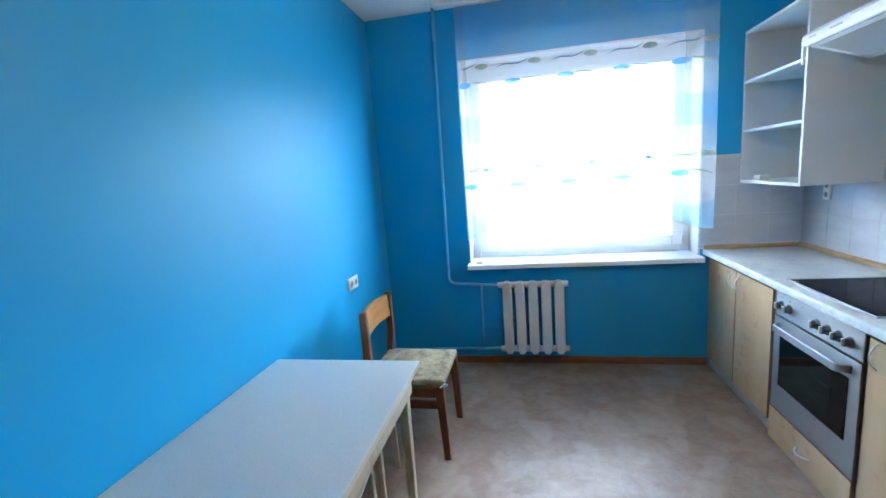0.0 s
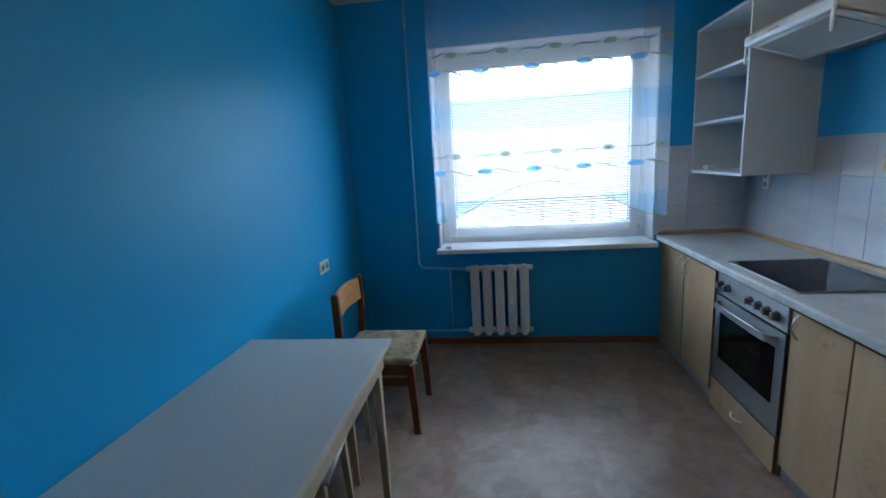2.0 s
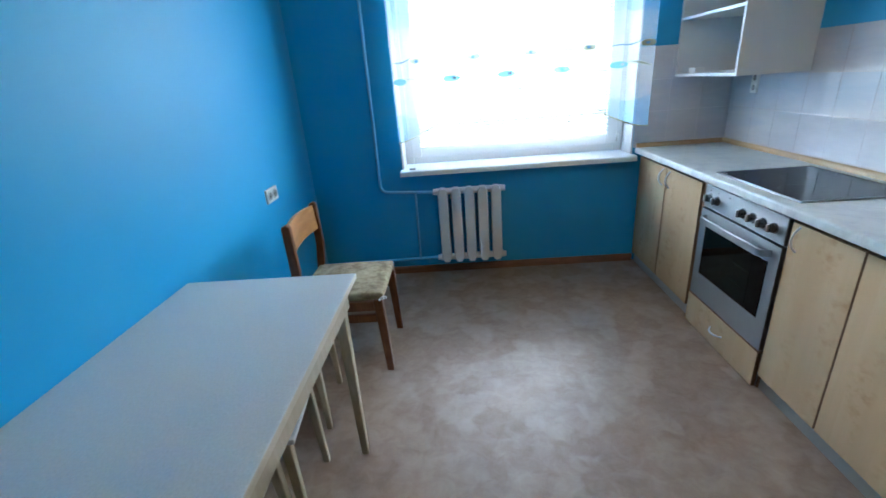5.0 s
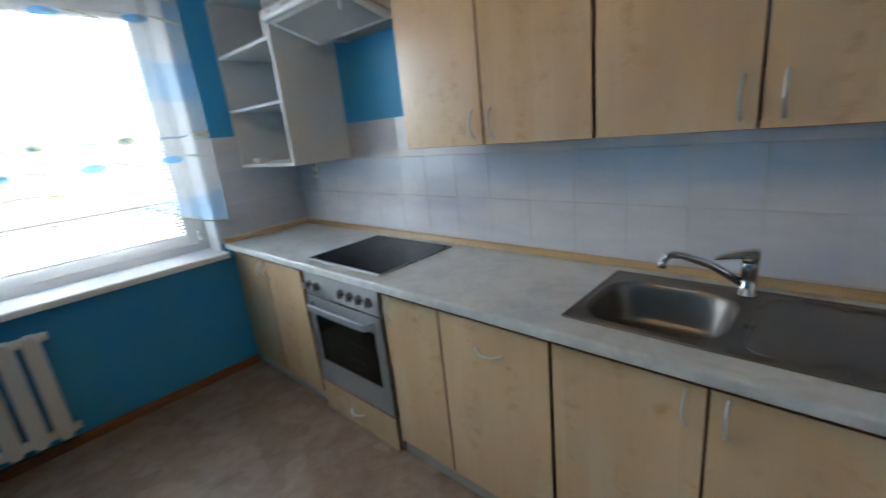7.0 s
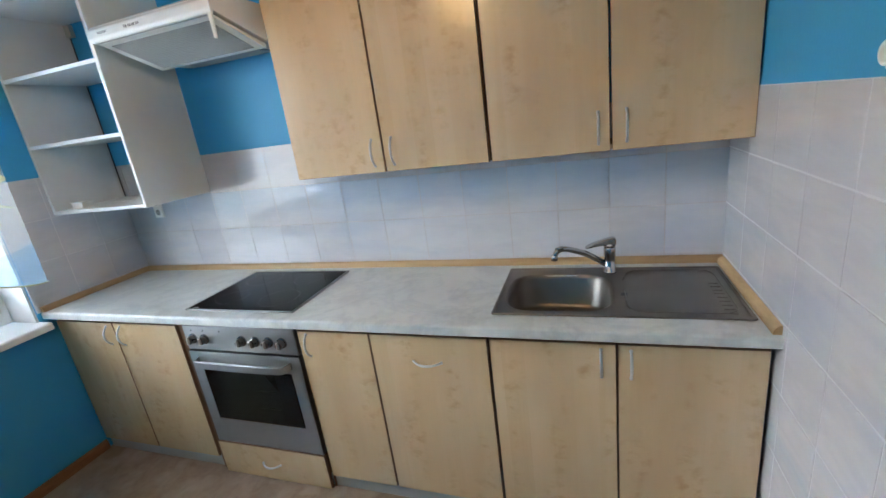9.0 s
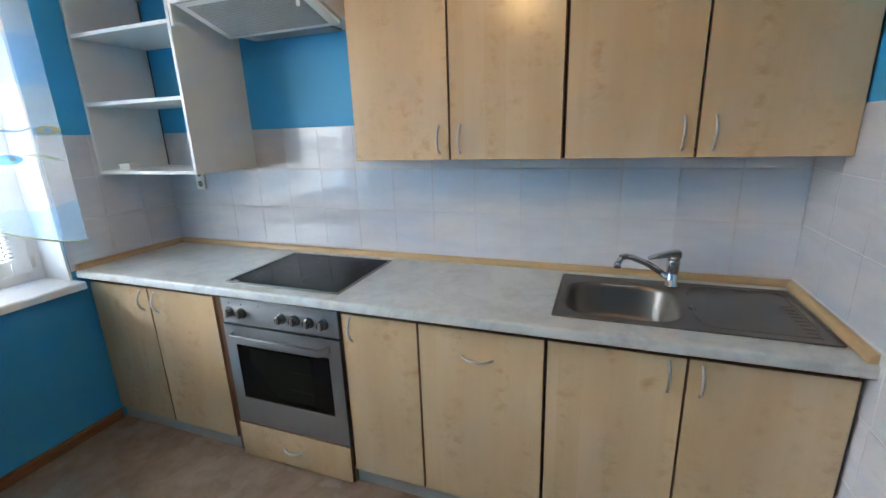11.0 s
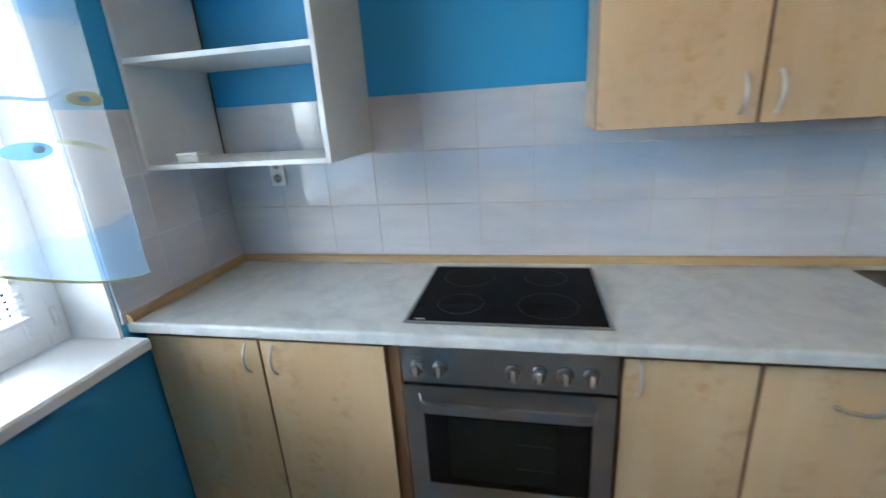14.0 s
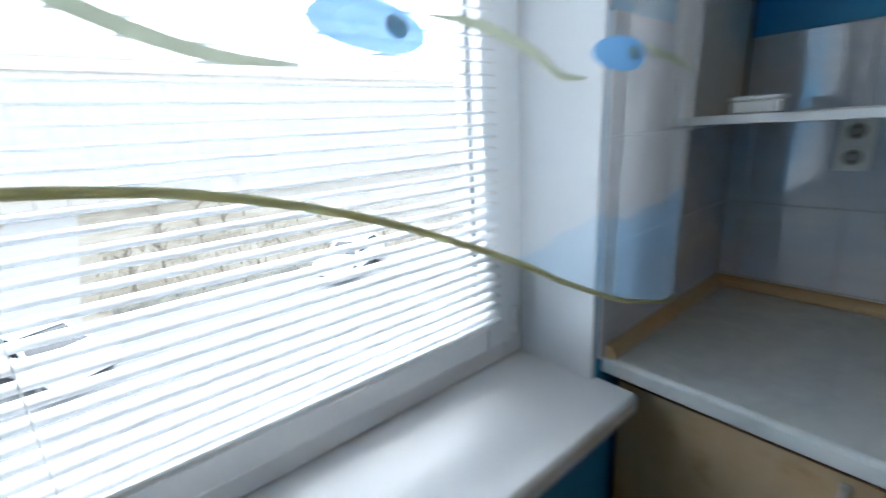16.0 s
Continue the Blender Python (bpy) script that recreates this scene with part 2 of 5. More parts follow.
to_base(tile_mat, mixed(tile_mat, 1.0, _c, _r, "MULTIPLY"))
bump(tile_mat, noise_of(tile_mat, coords(tile_mat), 5, 2), 0.02, 0.004)
grout = material("light_grout", (0.71, 0.7, 0.71), 0.7)
bump(grout, noise_of(grout, coords(grout), 300), 0.4)
pale_grout = material("pale_lilac_grout", (0.56, 0.555, 0.58), 0.5)
brown_grout = material("pinkish_brown_grout", (0.57, 0.51, 0.49), 0.75)
bump(brown_grout, noise_of(brown_grout, coords(brown_grout), 300), 0.4)

steel = material("brushed_stainless_steel", (0.36, 0.365, 0.375), 0.25, 1.0)
_s = noise_of(steel, coords(steel, (6, 1, 300)), 3, 4)
to_rough(steel, _s, 0.3, 0.34)
_along = steel.node_tree.nodes.new("ShaderNodeCombineXYZ")
_along.inputs[2].default_value = 1.0
steel.node_tree.nodes["Principled BSDF"].inputs["Anisotropic"].default_value = 0.8
steel.node_tree.links.new(_along.outputs[0], steel.node_tree.nodes["Principled BSDF"].inputs["Tangent"])
sink_steel = material("worn_sink_steel", (0.22, 0.198, 0.176), 0.3, 1.0)
_s = noise_of(sink_steel, coords(sink_steel, (60, 4, 60)), 3, 5)
to_rough(sink_steel, _s, 0.33, 0.46)
chrome = material("polished_chrome", (0.5, 0.5, 0.51), 0.13, 1.0)
dull_chrome = material("satin_nickel", (0.62, 0.6, 0.57), 0.3, 1.0)
rim_steel = material("dark_steel_rim", (0.3, 0.3, 0.3), 0.35, 1.0)
hob_glass = material("black_ceramic_glass", (0.006, 0.006, 0.007), 0.08, 0.0, 0.02)
to_rough(hob_glass, noise_of(hob_glass, coords(hob_glass), 8, 6), 0.05, 0.13)
oven_glass = material("black_oven_glass", (0.006, 0.006, 0.007), 0.05, 0.0, 0.2)
inset_green = material("dim_greenish_oven_glass", (0.011, 0.012, 0.01), 0.06, 0.0, 0.2)
knob_grey = material("dark_grey_knob", (0.05, 0.05, 0.055), 0.35)
knob_steel = material("satin_knob_steel", (0.3, 0.3, 0.31), 0.2, 1.0)
zone_grey = material("faint_hob_marking", (0.014, 0.014, 0.016), 0.14)
rack_grey = material("dim_rack_wire", (0.018, 0.018, 0.014), 0.5, 0.0, 0.1)
socket_grey = material("grey_socket_recess", (0.3, 0.3, 0.29), 0.5)
mark_grey = material("pale_grey_print", (0.35, 0.35, 0.36), 0.4)
filter_grey = material("grey_filter_mesh", (0.3, 0.3, 0.29), 0.45, 0.3)
hood_white = material("white_hood_enamel", (0.78, 0.77, 0.74), 0.25)
to_base(hood_white, mixed(hood_white, noise_of(hood_white, coords(hood_white), 6, 5), (0.75, 0.755, 0.76), (0.82, 0.825, 0.83)))


def fabric(name, color, clear, through_light=0.5):
    m = bpy.data.materials.new(name)
    m.use_nodes = True
    n, l = m.node_tree.nodes, m.node_tree.links
    n.remove(n["Principled BSDF"])
    out = n["Material Output"]
    d, tl, tr = n.new("ShaderNodeBsdfDiffuse"), n.new("ShaderNodeBsdfTranslucent"), n.new("ShaderNodeBsdfTransparent")
    m1, m2 = n.new("ShaderNodeMixShader"), n.new("ShaderNodeMixShader")
    m1.inputs[0].default_value, m2.inputs[0].default_value = through_light, clear
    l.new(d.outputs[0], m1.inputs[1]), l.new(tl.outputs[0], m1.inputs[2])
    l.new(m1.outputs[0], m2.inputs[1]), l.new(tr.outputs[0], m2.inputs[2])
    l.new(m2.outputs[0], out.inputs["Surface"])
    d.inputs["Color"].default_value = tl.inputs["Color"].default_value = (*color, 1)
    return m, d, tl, m2


blind_slat = fabric("white_translucent_blind_slat", (0.88, 0.89, 0.9), 0.0, 0.42)[0]
voile, _d, _tl, _m2 = fabric("white_voile_with_blue_bands", (0.86, 0.88, 0.9), 0.745)
_n, _l = voile.node_tree.nodes, voile.node_tree.links
_geo, _sep = _n.new("ShaderNodeNewGeometry"), _n.new("ShaderNodeSeparateXYZ")
_l.new(_geo.outputs["Position"], _sep.inputs[0])
_wave = _n.new("ShaderNodeTexNoise")
_wave.inputs["Scale"].default_value = 3.2
_map = _n.new("ShaderNodeMapping")
_map.inputs["Scale"].default_value = (1.4, 0, 0.5)
_l.new(_geo.outputs["Position"], _map.inputs["Vector"]), _l.new(_map.outputs[0], _wave.inputs["Vector"])


def math_node(op, a, b=0.0):
    k = _n.new("ShaderNodeMath")
    k.operation = op
    for s, v in ((k.inputs[0], a), (k.inputs[1], b)):
        if isinstance(v, (int, float)):
            s.default_value = v
        else:
            _l.new(v, s)
    return k.outputs[0]


# blue bands repeat every 0.75 m down the cloth, with wavy edges
_z = math_node("ADD", _sep.outputs["Z"], math_node("MULTIPLY", math_node("SUBTRACT", _wave.outputs["Fac"], 0.5), 0.14))
_ph = math_node("ABSOLUTE", math_node("SUBTRACT", math_node("FRACT", math_node("DIVIDE", math_node("SUBTRACT", _z, 0.755), 0.735)), 0.5))
_band = math_node("LESS_THAN", _ph, 0.145)
_mix = _n.new("ShaderNodeMix")
_mix.data_type = "RGBA"
_mix.inputs[6].default_value, _mix.inputs[7].default_value = (0.88, 0.89, 0.9, 1), (0.55, 0.74, 0.94, 1)
_l.new(_band, _mix.inputs[0])
_tint = _n.new("ShaderNodeMix")
_tint.data_type = "RGBA"
_tint.inputs[6].default_value, _tint.inputs[7].default_value = (1, 1, 1, 1), (0.87, 0.945, 1.0, 1)
_l.new(_band, _tint.inputs[0])
_l.new(_tint.outputs[2], _n["Transparent BSDF"].inputs["Color"])
_l.new(_mix.outputs[2], _d.inputs["Color"]), _l.new(_mix.outputs[2], _tl.inputs["Color"])
motif_blue = fabric("blue_printed_cloth", (0.22, 0.45, 0.76), 0.04)[0]
motif_olive = fabric("olive_grey_printed_cloth", (0.36, 0.43, 0.4), 0.05)[0]
hem_olive = fabric("olive_hem_cord", (0.62, 0.6, 0.4), 0.0, 0.45)[0]
line_grey = fabric("slate_blue_printed_line", (0.22, 0.33, 0.46), 0.15)[0]
motif_grey = fabric("pale_straw_printed_cloth", (0.4, 0.42, 0.32), 0.0)[0]

# ---- mesh helpers ----
ORIGIN = {}


def thing(name, x, y, z, label, category, group="", kind=""):
    ob = new(name)
    ob.empty_display_size = 0.05
    ob.location = (x, y, z)
    ORIGIN[ob.name] = Vector((x, y, z))
    return tagged(ob, label, category, group, kind)


def part(name, bm, mat, parent=None, label="", smooth=False):
    me = bpy.data.meshes.new(name)
    org = ORIGIN[parent.name] if parent else Vector((0, 0, 0))
    bmesh.ops.translate(bm, verts=bm.verts, vec=-org)
    bm.normal_update()
    bm.to_mesh(me)
    bm.free()
    me.materials.append(mat)
    if smooth:
        me.polygons.foreach_set("use_smooth", [True] * len(me.polygons))
    ob = new(name, me)
    ob.parent = parent
    ORIGIN[ob.name] = org
    return tagged(ob, label)


def solo(name, bm, mat, label, category, group="", kind="", smooth=False):
    return tagged(part(name, bm, mat, None, "", smooth), label, category, group, kind)


def box(x0, x1, y0, y1, z0, z1, bevel=0.0, seg=1, into=None):
    bm = bmesh.new()
    v = [bm.verts.new((x, y, z)) for x in (x0, x1) for y in (y0, y1) for z in (z0, z1)]
    for f in ((0, 1, 3, 2), (4, 6, 7, 5), (0, 4, 5, 1), (2, 3, 7, 6), (0, 2, 6, 4), (1, 5, 7, 3)):
        bm.faces.new([v[i] for i in f])
    if bevel:
        bmesh.ops.bevel(bm, geom=list(bm.edges), offset=bevel, segments=seg, affect="EDGES", profile=0.5)
    return absorb(into, bm) if into else bm


def absorb(a, b):
    me = bpy.data.meshes.new("tmp")
    b.to_mesh(me)
    b.free()
    a.from_mesh(me)
    bpy.data.meshes.remove(me)
    return a


def tube(points, r, n=10, into=None, cap=True):
    bm = bmesh.new()
    pts = [Vector(p) for p in points]
    rings, side = [], None
    for i, p in enumerate(pts):
        d = (pts[min(i + 1, len(pts) - 1)] - pts[max(i - 1, 0)]).normalized()
        if side is None:
            side = d.cross(Vector((0, 0, 1)) if abs(d.z) < 0.9 else Vector((1, 0, 0))).normalized()
        side = (side - d * side.dot(d)).normalized()
        up = d.cross(side)
        rr = r[i] if isinstance(r, (list, tuple)) else r
        rings.append([bm.verts.new(p + rr * (math.cos(a) * side + math.sin(a) * up)) for a in (2 * math.pi * k / n for k in range(n))])
    for a, b in zip(rings, rings[1:]):
        for k in range(n):
            bm.faces.new((a[k], a[(k + 1) % n], b[(k + 1) % n], b[k]))
    if cap:
        bm.faces.new(list(reversed(rings[0])))
        bm.faces.new(rings[-1])
    return absorb(into, bm) if into else bm


def rounded(points, corner_r, steps=6):
    """A polyline with its inner corners rounded."""
    pts = [Vector(p) for p in points]
    out = [pts[0]]
    for a, b, c in zip(pts, pts[1:], pts[2:]):
        p, q = b + (a - b).normalized() * corner_r, b + (c - b).normalized() * corner_r
        for k in range(steps + 1):
            t = k / steps
            out.append((1 - t) ** 2 * p + 2 * t * (1 - t) * b + t * t * q)
    return out + [pts[-1]]


def lathe(center, axis, profile, n=22):
    """A round shape about an axis: profile rows are (distance along the axis, radius)."""
    bm = bmesh.new()
    c, d = Vector(center), Vector(axis).normalized()
    u = d.cross(Vector((0, 0, 1)) if abs(d.z) < 0.9 else Vector((1, 0, 0))).normalized()
    v = d.cross(u)
    rings = [[bm.verts.new(c + d * h + r * (math.cos(t) * u + math.sin(t) * v)) for t in (2 * math.pi * k / n for k in range(n))] for h, r in profile]
    for p, q in zip(rings, rings[1:]):
        for k in range(n):
            bm.faces.new((p[k], p[(k + 1) % n], q[(k + 1) % n], q[k]))
    bm.faces.new(rings[-1])
    bmesh.ops.recalc_face_normals(bm, faces=bm.faces)
    return bm


def prism(outline, axis, a, b, bevel=0.0, into=None):
    """A closed outline of (u, v) drawn out from a to b along an axis."""
    bm = bmesh.new()
    place = {"x": lambda u, v, w: (w, u, v), "y": lambda u, v, w: (u, w, v), "z": lambda u, v, w: (u, v, w)}[axis]
    lo = [bm.verts.new(place(u, v, a)) for u, v in outline]
    hi = [bm.verts.new(place(u, v, b)) for u, v in outline]
    n = len(lo)
    bm.faces.new(lo), bm.faces.new(list(reversed(hi)))
    for k in range(n):
        bm.faces.new((lo[k], hi[k], hi[(k + 1) % n], lo[(k + 1) % n]))
    bmesh.ops.recalc_face_normals(bm, faces=bm.faces)
    if bevel:
        bmesh.ops.bevel(bm, geom=list(bm.edges), offset=bevel, segments=1, affect="EDGES")
    return absorb(into, bm) if into else bm


# ---- structure ----
XL, XR, YW, YE, ZC = -0.99, 2.02, 3.535, 0.345, 2.75
WX0, WX1, WZ0, WZ1 = -0.30, 1.38, 0.80, 2.38
DX0, DX1, DZ = -0.335, 0.68, 2.10

solo("floor", box(XL - 0.2, XR + 0.2, -1.6, YW + 0.1, -0.12, 0), lino, "mottled beige-brown linoleum floor", "floor", kind="structure")
solo("ceiling", box(XL - 0.2, XR + 0.2, -1.6, YW + 0.1, ZC, ZC + 0.15), ceiling_paint, "plain white painted ceiling", "ceiling", kind="structure")
solo("wall_left", box(XL - 0.15, XL, -1.6, YW, 0, ZC), blue_paint, "bright blue painted kitchen wall", "wall", kind="structure")
solo("wall_right", box(XR, XR + 0.15, -1.6, YW, 0, ZC), blue_paint, "bright blue painted wall above pale tiles", "wall", kind="structure")
bm = bmesh.new()
box(XL - 0.15, WX0, YW, YW + 0.36, 0, ZC, into=bm)
box(WX1, XR + 0.15, YW, YW + 0.36, 0, ZC, into=bm)
box(WX0, WX1, YW, YW + 0.36, 0, WZ0, into=bm)
box(WX0, WX1, YW, YW + 0.36, WZ1, ZC, into=bm)
solo("wall_window", bm, blue_paint, "bright blue painted wall round the window", "wall", kind="structure")
bm = bmesh.new()
box(XL, DX0, YE - 0.12, YE, 0, ZC, into=bm)
box(DX1, XR, YE - 0.12, YE, 0, ZC, into=bm)
box(DX0, DX1, YE - 0.12, YE, DZ, ZC, into=bm)
solo("wall_door", bm, blue_paint, "blue painted wall with the kitchen doorway", "wall", kind="structure")
# never in view: added to close the hall and shape its bounce light
solo("wall_hall", box(XL - 0.15, XR + 0.15, -1.72, -1.6, 0, ZC), hall_paint, "unseen beige wall added to close the hall", "wall", kind="structure")

# white lining of the window opening
bm = bmesh.new()
box(WX0, WX0 + 0.012, YW + 0.002, YW + 0.20, WZ0 + 0.04, WZ1, into=bm)
box(WX1 - 0.012, WX1, YW + 0.002, YW + 0.20, WZ0 + 0.04, WZ1, into=bm)
box(WX0, WX1, YW + 0.002, YW + 0.20, WZ1 - 0.012, WZ1, into=bm)
solo("window_reveal", bm, white_plaster, "white plastered reveal lining the window opening", "reveal", kind="structure")

# door frame
frame_thing = thing("door_frame", (DX0 + DX1) / 2, YE - 0.06, 0, "dark red-brown wooden door frame", "door frame", kind="structure")
part("jamb", box(DX0, DX0 + 0.075, YE - 0.125, YE + 0.012, 0, DZ, 0.003), door_wood, frame_thing)
part("jamb", box(DX1 - 0.075, DX1, YE - 0.125, YE + 0.012, 0, DZ, 0.003), door_wood, frame_thing)
part("head", box(DX0 + 0.075, DX1 - 0.075, YE - 0.125, YE + 0.012, DZ - 0.075, DZ, 0.003), door_wood, frame_thing)
part("strike_plate", box(DX0 + 0.074, DX0 + 0.0775, YE - 0.06, YE - 0.035, 0.98, 1.12, 0.001), dull_chrome, frame_thing, "small steel strike plate")

# baseboards
bm = bmesh.new()
prism([(YW, 0), (YW, 0.055), (YW - 0.009, 0.055), (YW - 0.016, 0.042), (YW - 0.018, 0)], "x", XL, 1.44, into=bm)
solo("baseboard", bm, base_wood, "brown wooden baseboard under the window", "baseboard", kind="structure")
bm = bmesh.new()
prism([(XL, 0), (XL, 0.055), (XL + 0.009, 0.055), (XL + 0.016, 0.042), (XL + 0.018, 0)], "y", YE, YW - 0.018, into=bm)
solo("baseboard", bm, base_wood, "brown wooden baseboard along the blue wall", "baseboard", kind="structure")

# ---- window ----
FY = YW + 0.19
win = thing("window_1", (WX0 + WX1) / 2, FY, WZ0 + 0.04, "white plastic window with one large sash", "window", kind="structure")
ox0, ox1, oz0, oz1 = WX0 + 0.012, WX1 - 0.012, WZ0 + 0.042, WZ1 - 0.012


def frame_bars(name, x0, x1, z0, z1, w, y0, y1, parent):
    part(name, box(x0, x0 + w, y0, y1, z0, z1, 0.005, 2), pvc, parent)
    part(name, box(x1 - w, x1, y0, y1, z0, z1, 0.005, 2), pvc, parent)
    part(name, box(x0 + w, x1 - w, y0, y1, z0, z0 + w, 0.005, 2), pvc, parent)
    part(name, box(x0 + w, x1 - w, y0, y1, z1 - w, z1, 0.005, 2), pvc, parent)


frame_bars("window_frame", ox0, ox1, oz0, oz1, 0.062, FY, FY + 0.06, win)
frame_bars("sash_bar", ox0 + 0.05, ox1 - 0.05, oz0 + 0.05, oz1 - 0.05, 0.078, FY - 0.016, FY + 0.05, win)
gx0, gx1, gz0, gz1 = ox0 + 0.128, ox1 - 0.128, oz0 + 0.128, oz1 - 0.128
bm = bmesh.new()
for a, b, c, d in ((gx0 - 0.002, gx0 + 0.006, gz0, gz1), (gx1 - 0.006, gx1 + 0.002, gz0, gz1), (gx0, gx1, gz0 - 0.002, gz0 + 0.006), (gx0, gx1, gz1 - 0.006, gz1 + 0.002)):
    box(a, b, FY + 0.014, FY + 0.02, c, d, into=bm)
part("gasket", bm, rubber, win, "thin black rubber gasket")
pane = part("pane", box(gx0 - 0.01, gx1 + 0.01, FY + 0.021, FY + 0.025, gz0 - 0.01, gz1 + 0.01), glass, win, "clear window glass")
pane.visible_shadow = False
for z in (oz0 + 0.10, oz1 - 0.10):
    h = part("hinge", tube([(ox1 - 0.044, FY - 0.018, z - 0.03), (ox1 - 0.044, FY - 0.018, z + 0.03)], 0.008, 10), white_plastic, win, smooth=True)
hd = part("window_handle", box(ox0 + 0.077, ox0 + 0.1, FY - 0.03, FY - 0.016, 1.52, 1.6, 0.004), white_plastic, win, "white plastic window handle")
part("lever", box(ox0 + 0.08, ox0 + 0.097, FY - 0.055, FY - 0.04, 1.43, 1.57, 0.004), white_plastic, hd)

bm = prism([(3.445, 0.803), (3.445, 0.832), (3.452, 0.84), (FY + 0.02, 0.84), (FY + 0.02, 0.803)], "x", WX0 - 0.01, WX1 + 0.006, 0.0015)
solo("window_sill", bm, pvc, "white plastic window sill board", "window sill", kind="structure")
solo("sill_clip", box(-0.245, -0.20, 3.50, 3.525, 0.84, 0.85, 0.002), mark_grey, "small grey plastic clip on the window sill", "clip")

# blinds inside the sash
SY = FY - 0.038
bl = thing("venetian_blind", (gx0 + gx1) / 2, SY, gz1, "white horizontal venetian blind with open slats", "blind")
part("head_rail", box(gx0 - 0.012, gx1 + 0.012, SY - 0.016, SY + 0.018, gz1 - 0.012, gz1 + 0.02, 0.003), pvc, bl)
part("bottom_rail", box(gx0 - 0.008, gx1 + 0.008, SY - 0.012, SY + 0.012, gz0 - 0.006, gz0 + 0.008, 0.003), pvc, bl)
sl = bmesh.new()
prof = [(-0.0125, -0.0055), (-0.0063, -0.0013), (0.0, 0.0), (0.0063, 0.0005), (0.0125, -0.0005)]
for k, (a, b) in enumerate(zip(prof, prof[1:])):
    q = [sl.verts.new(p) for p in ((gx0 - 0.004, SY + a[0], a[1]), (gx1 + 0.004, SY + a[0], a[1]), (gx1 + 0.004, SY + b[0], b[1]), (gx0 - 0.004, SY + b[0], b[1]))]
    sl.faces.new(q)
bmesh.ops.remove_doubles(sl, verts=sl.verts, dist=1e-5)
bmesh.ops.solidify(sl, geom=list(sl.faces), thickness=0.0006)
count = int((gz1 - gz0 - 0.03) / 0.0212)
slat = part("slat", sl, blind_slat, bl, smooth=True)
for k in range(count):
    s = slat if k == 0 else slat.copy()
    if k:
        scene.collection.objects.link(s)
        s.parent = bl
    s.location = (0, 0, gz0 + 0.022 + k * 0.0212)
for x in (gx0 + 0.10, (gx0 + gx1) / 2, gx1 - 0.10):
    part("ladder_cord", tube([(x, SY - 0.0135, gz0), (x, SY - 0.0135, gz1)], 0.0009, 5), white_plastic, bl)
part("lift_cord", tube([(gx1 - 0.02, SY - 0.017, gz0 + 0.02), (gx1 - 0.02, SY - 0.017, gz1)], 0.0012, 5), white_plastic, bl)

# ---- curtain ----
CX0, CX1, CTOP = -0.29, 1.422, 2.735


def hem(x):
    """Height of the scalloped lower edge."""
    u = max(0.0, 1 - abs((x - 0.545) / 0.845))
    return 1.05 + 0.3 * (0.5 - 0.5 * math.cos(math.pi * u)) ** 0.75


def fold(x, z):
    amp = 0.007 + 0.003 * math.exp(-((x - CX1) / 0.16) ** 2) + 0.005 * math.exp(-((x - CX0) / 0.15) ** 2)
    top = max(0.0, (z - 2.2) / 0.55)
    return min(3.45, 3.415 + amp * math.sin(x * 31 - 1.44 + 0.5 * math.sin(z * 2.1)) + 0.002 * math.sin(x * 57 + z * 1.5) + 0.007 * top * math.sin(x * 80) + 0.005 * math.sin(z * 3 + x * 4))


curtain = thing("curtain", 0.57, 3.415, 1.05, "sheer white voile curtain with blue bands and scalloped hem", "curtain")
bm = bmesh.new()
NX, NZ = 220, 40
grid = []
for i in range(NX + 1):
    x = CX0 + (CX1 - CX0) * i / NX
    h = hem(x)
    grid.append([bm.verts.new((x, fold(x, z), z)) for z in (h + (CTOP - h) * j / NZ for j in range(NZ + 1))])
for i in range(NX):
    for j in range(NZ):
        bm.faces.new((grid[i][j], grid[i + 1][j], grid[i + 1][j + 1], grid[i][j + 1]))
part("cloth", bm, voile, curtain, smooth=True)
for e0, e1 in ((CX0 + 0.002, CX0 + 0.07), (CX1 - 0.2, CX1 - 0.002)):
    bm = bmesh.new()
    grid = []
    for i in range(25):
        x = e0 + (e1 - e0) * i / 24
        h = hem(x) + 0.004
        grid.append([bm.verts.new((x, fold(x, z) + 0.004, z)) for z in (h + (CTOP - 0.03 - h) * j / 30 for j in range(31))])
    for i in range(24):
        for j in range(30):
            bm.faces.new((grid[i][j], grid[i + 1][j], grid[i + 1][j + 1], grid[i][j + 1]))
    part("side_hem", bm, voile, curtain, "doubled cloth along the curtain edge", smooth=True)


def motif(cx, cz, a, b, mat, lift=0.0025):
    bm = bmesh.new()
    rings = [[bm.verts.new((cx, fold(cx, cz) - lift, cz))]]
    for r in (0.33, 0.66, 1.0):
        ring = []
        for k in range(24):
            t = 2 * math.pi * k / 24
            x, z = cx + r * a * math.cos(t), cz + r * b * math.sin(t)
            ring.append(bm.verts.new((x, fold(x, z) - lift, z)))
        rings.append(ring)
    for k in range(24):
        bm.faces.new((rings[0][0], rings[1][k], rings[1][(k + 1) % 24]))
        for p, q in zip(rings[1:], rings[2:]):
            bm.faces.new((p[k], q[k], q[(k + 1) % 24], p[(k + 1) % 24]))
    part("motif", bm, mat, curtain)


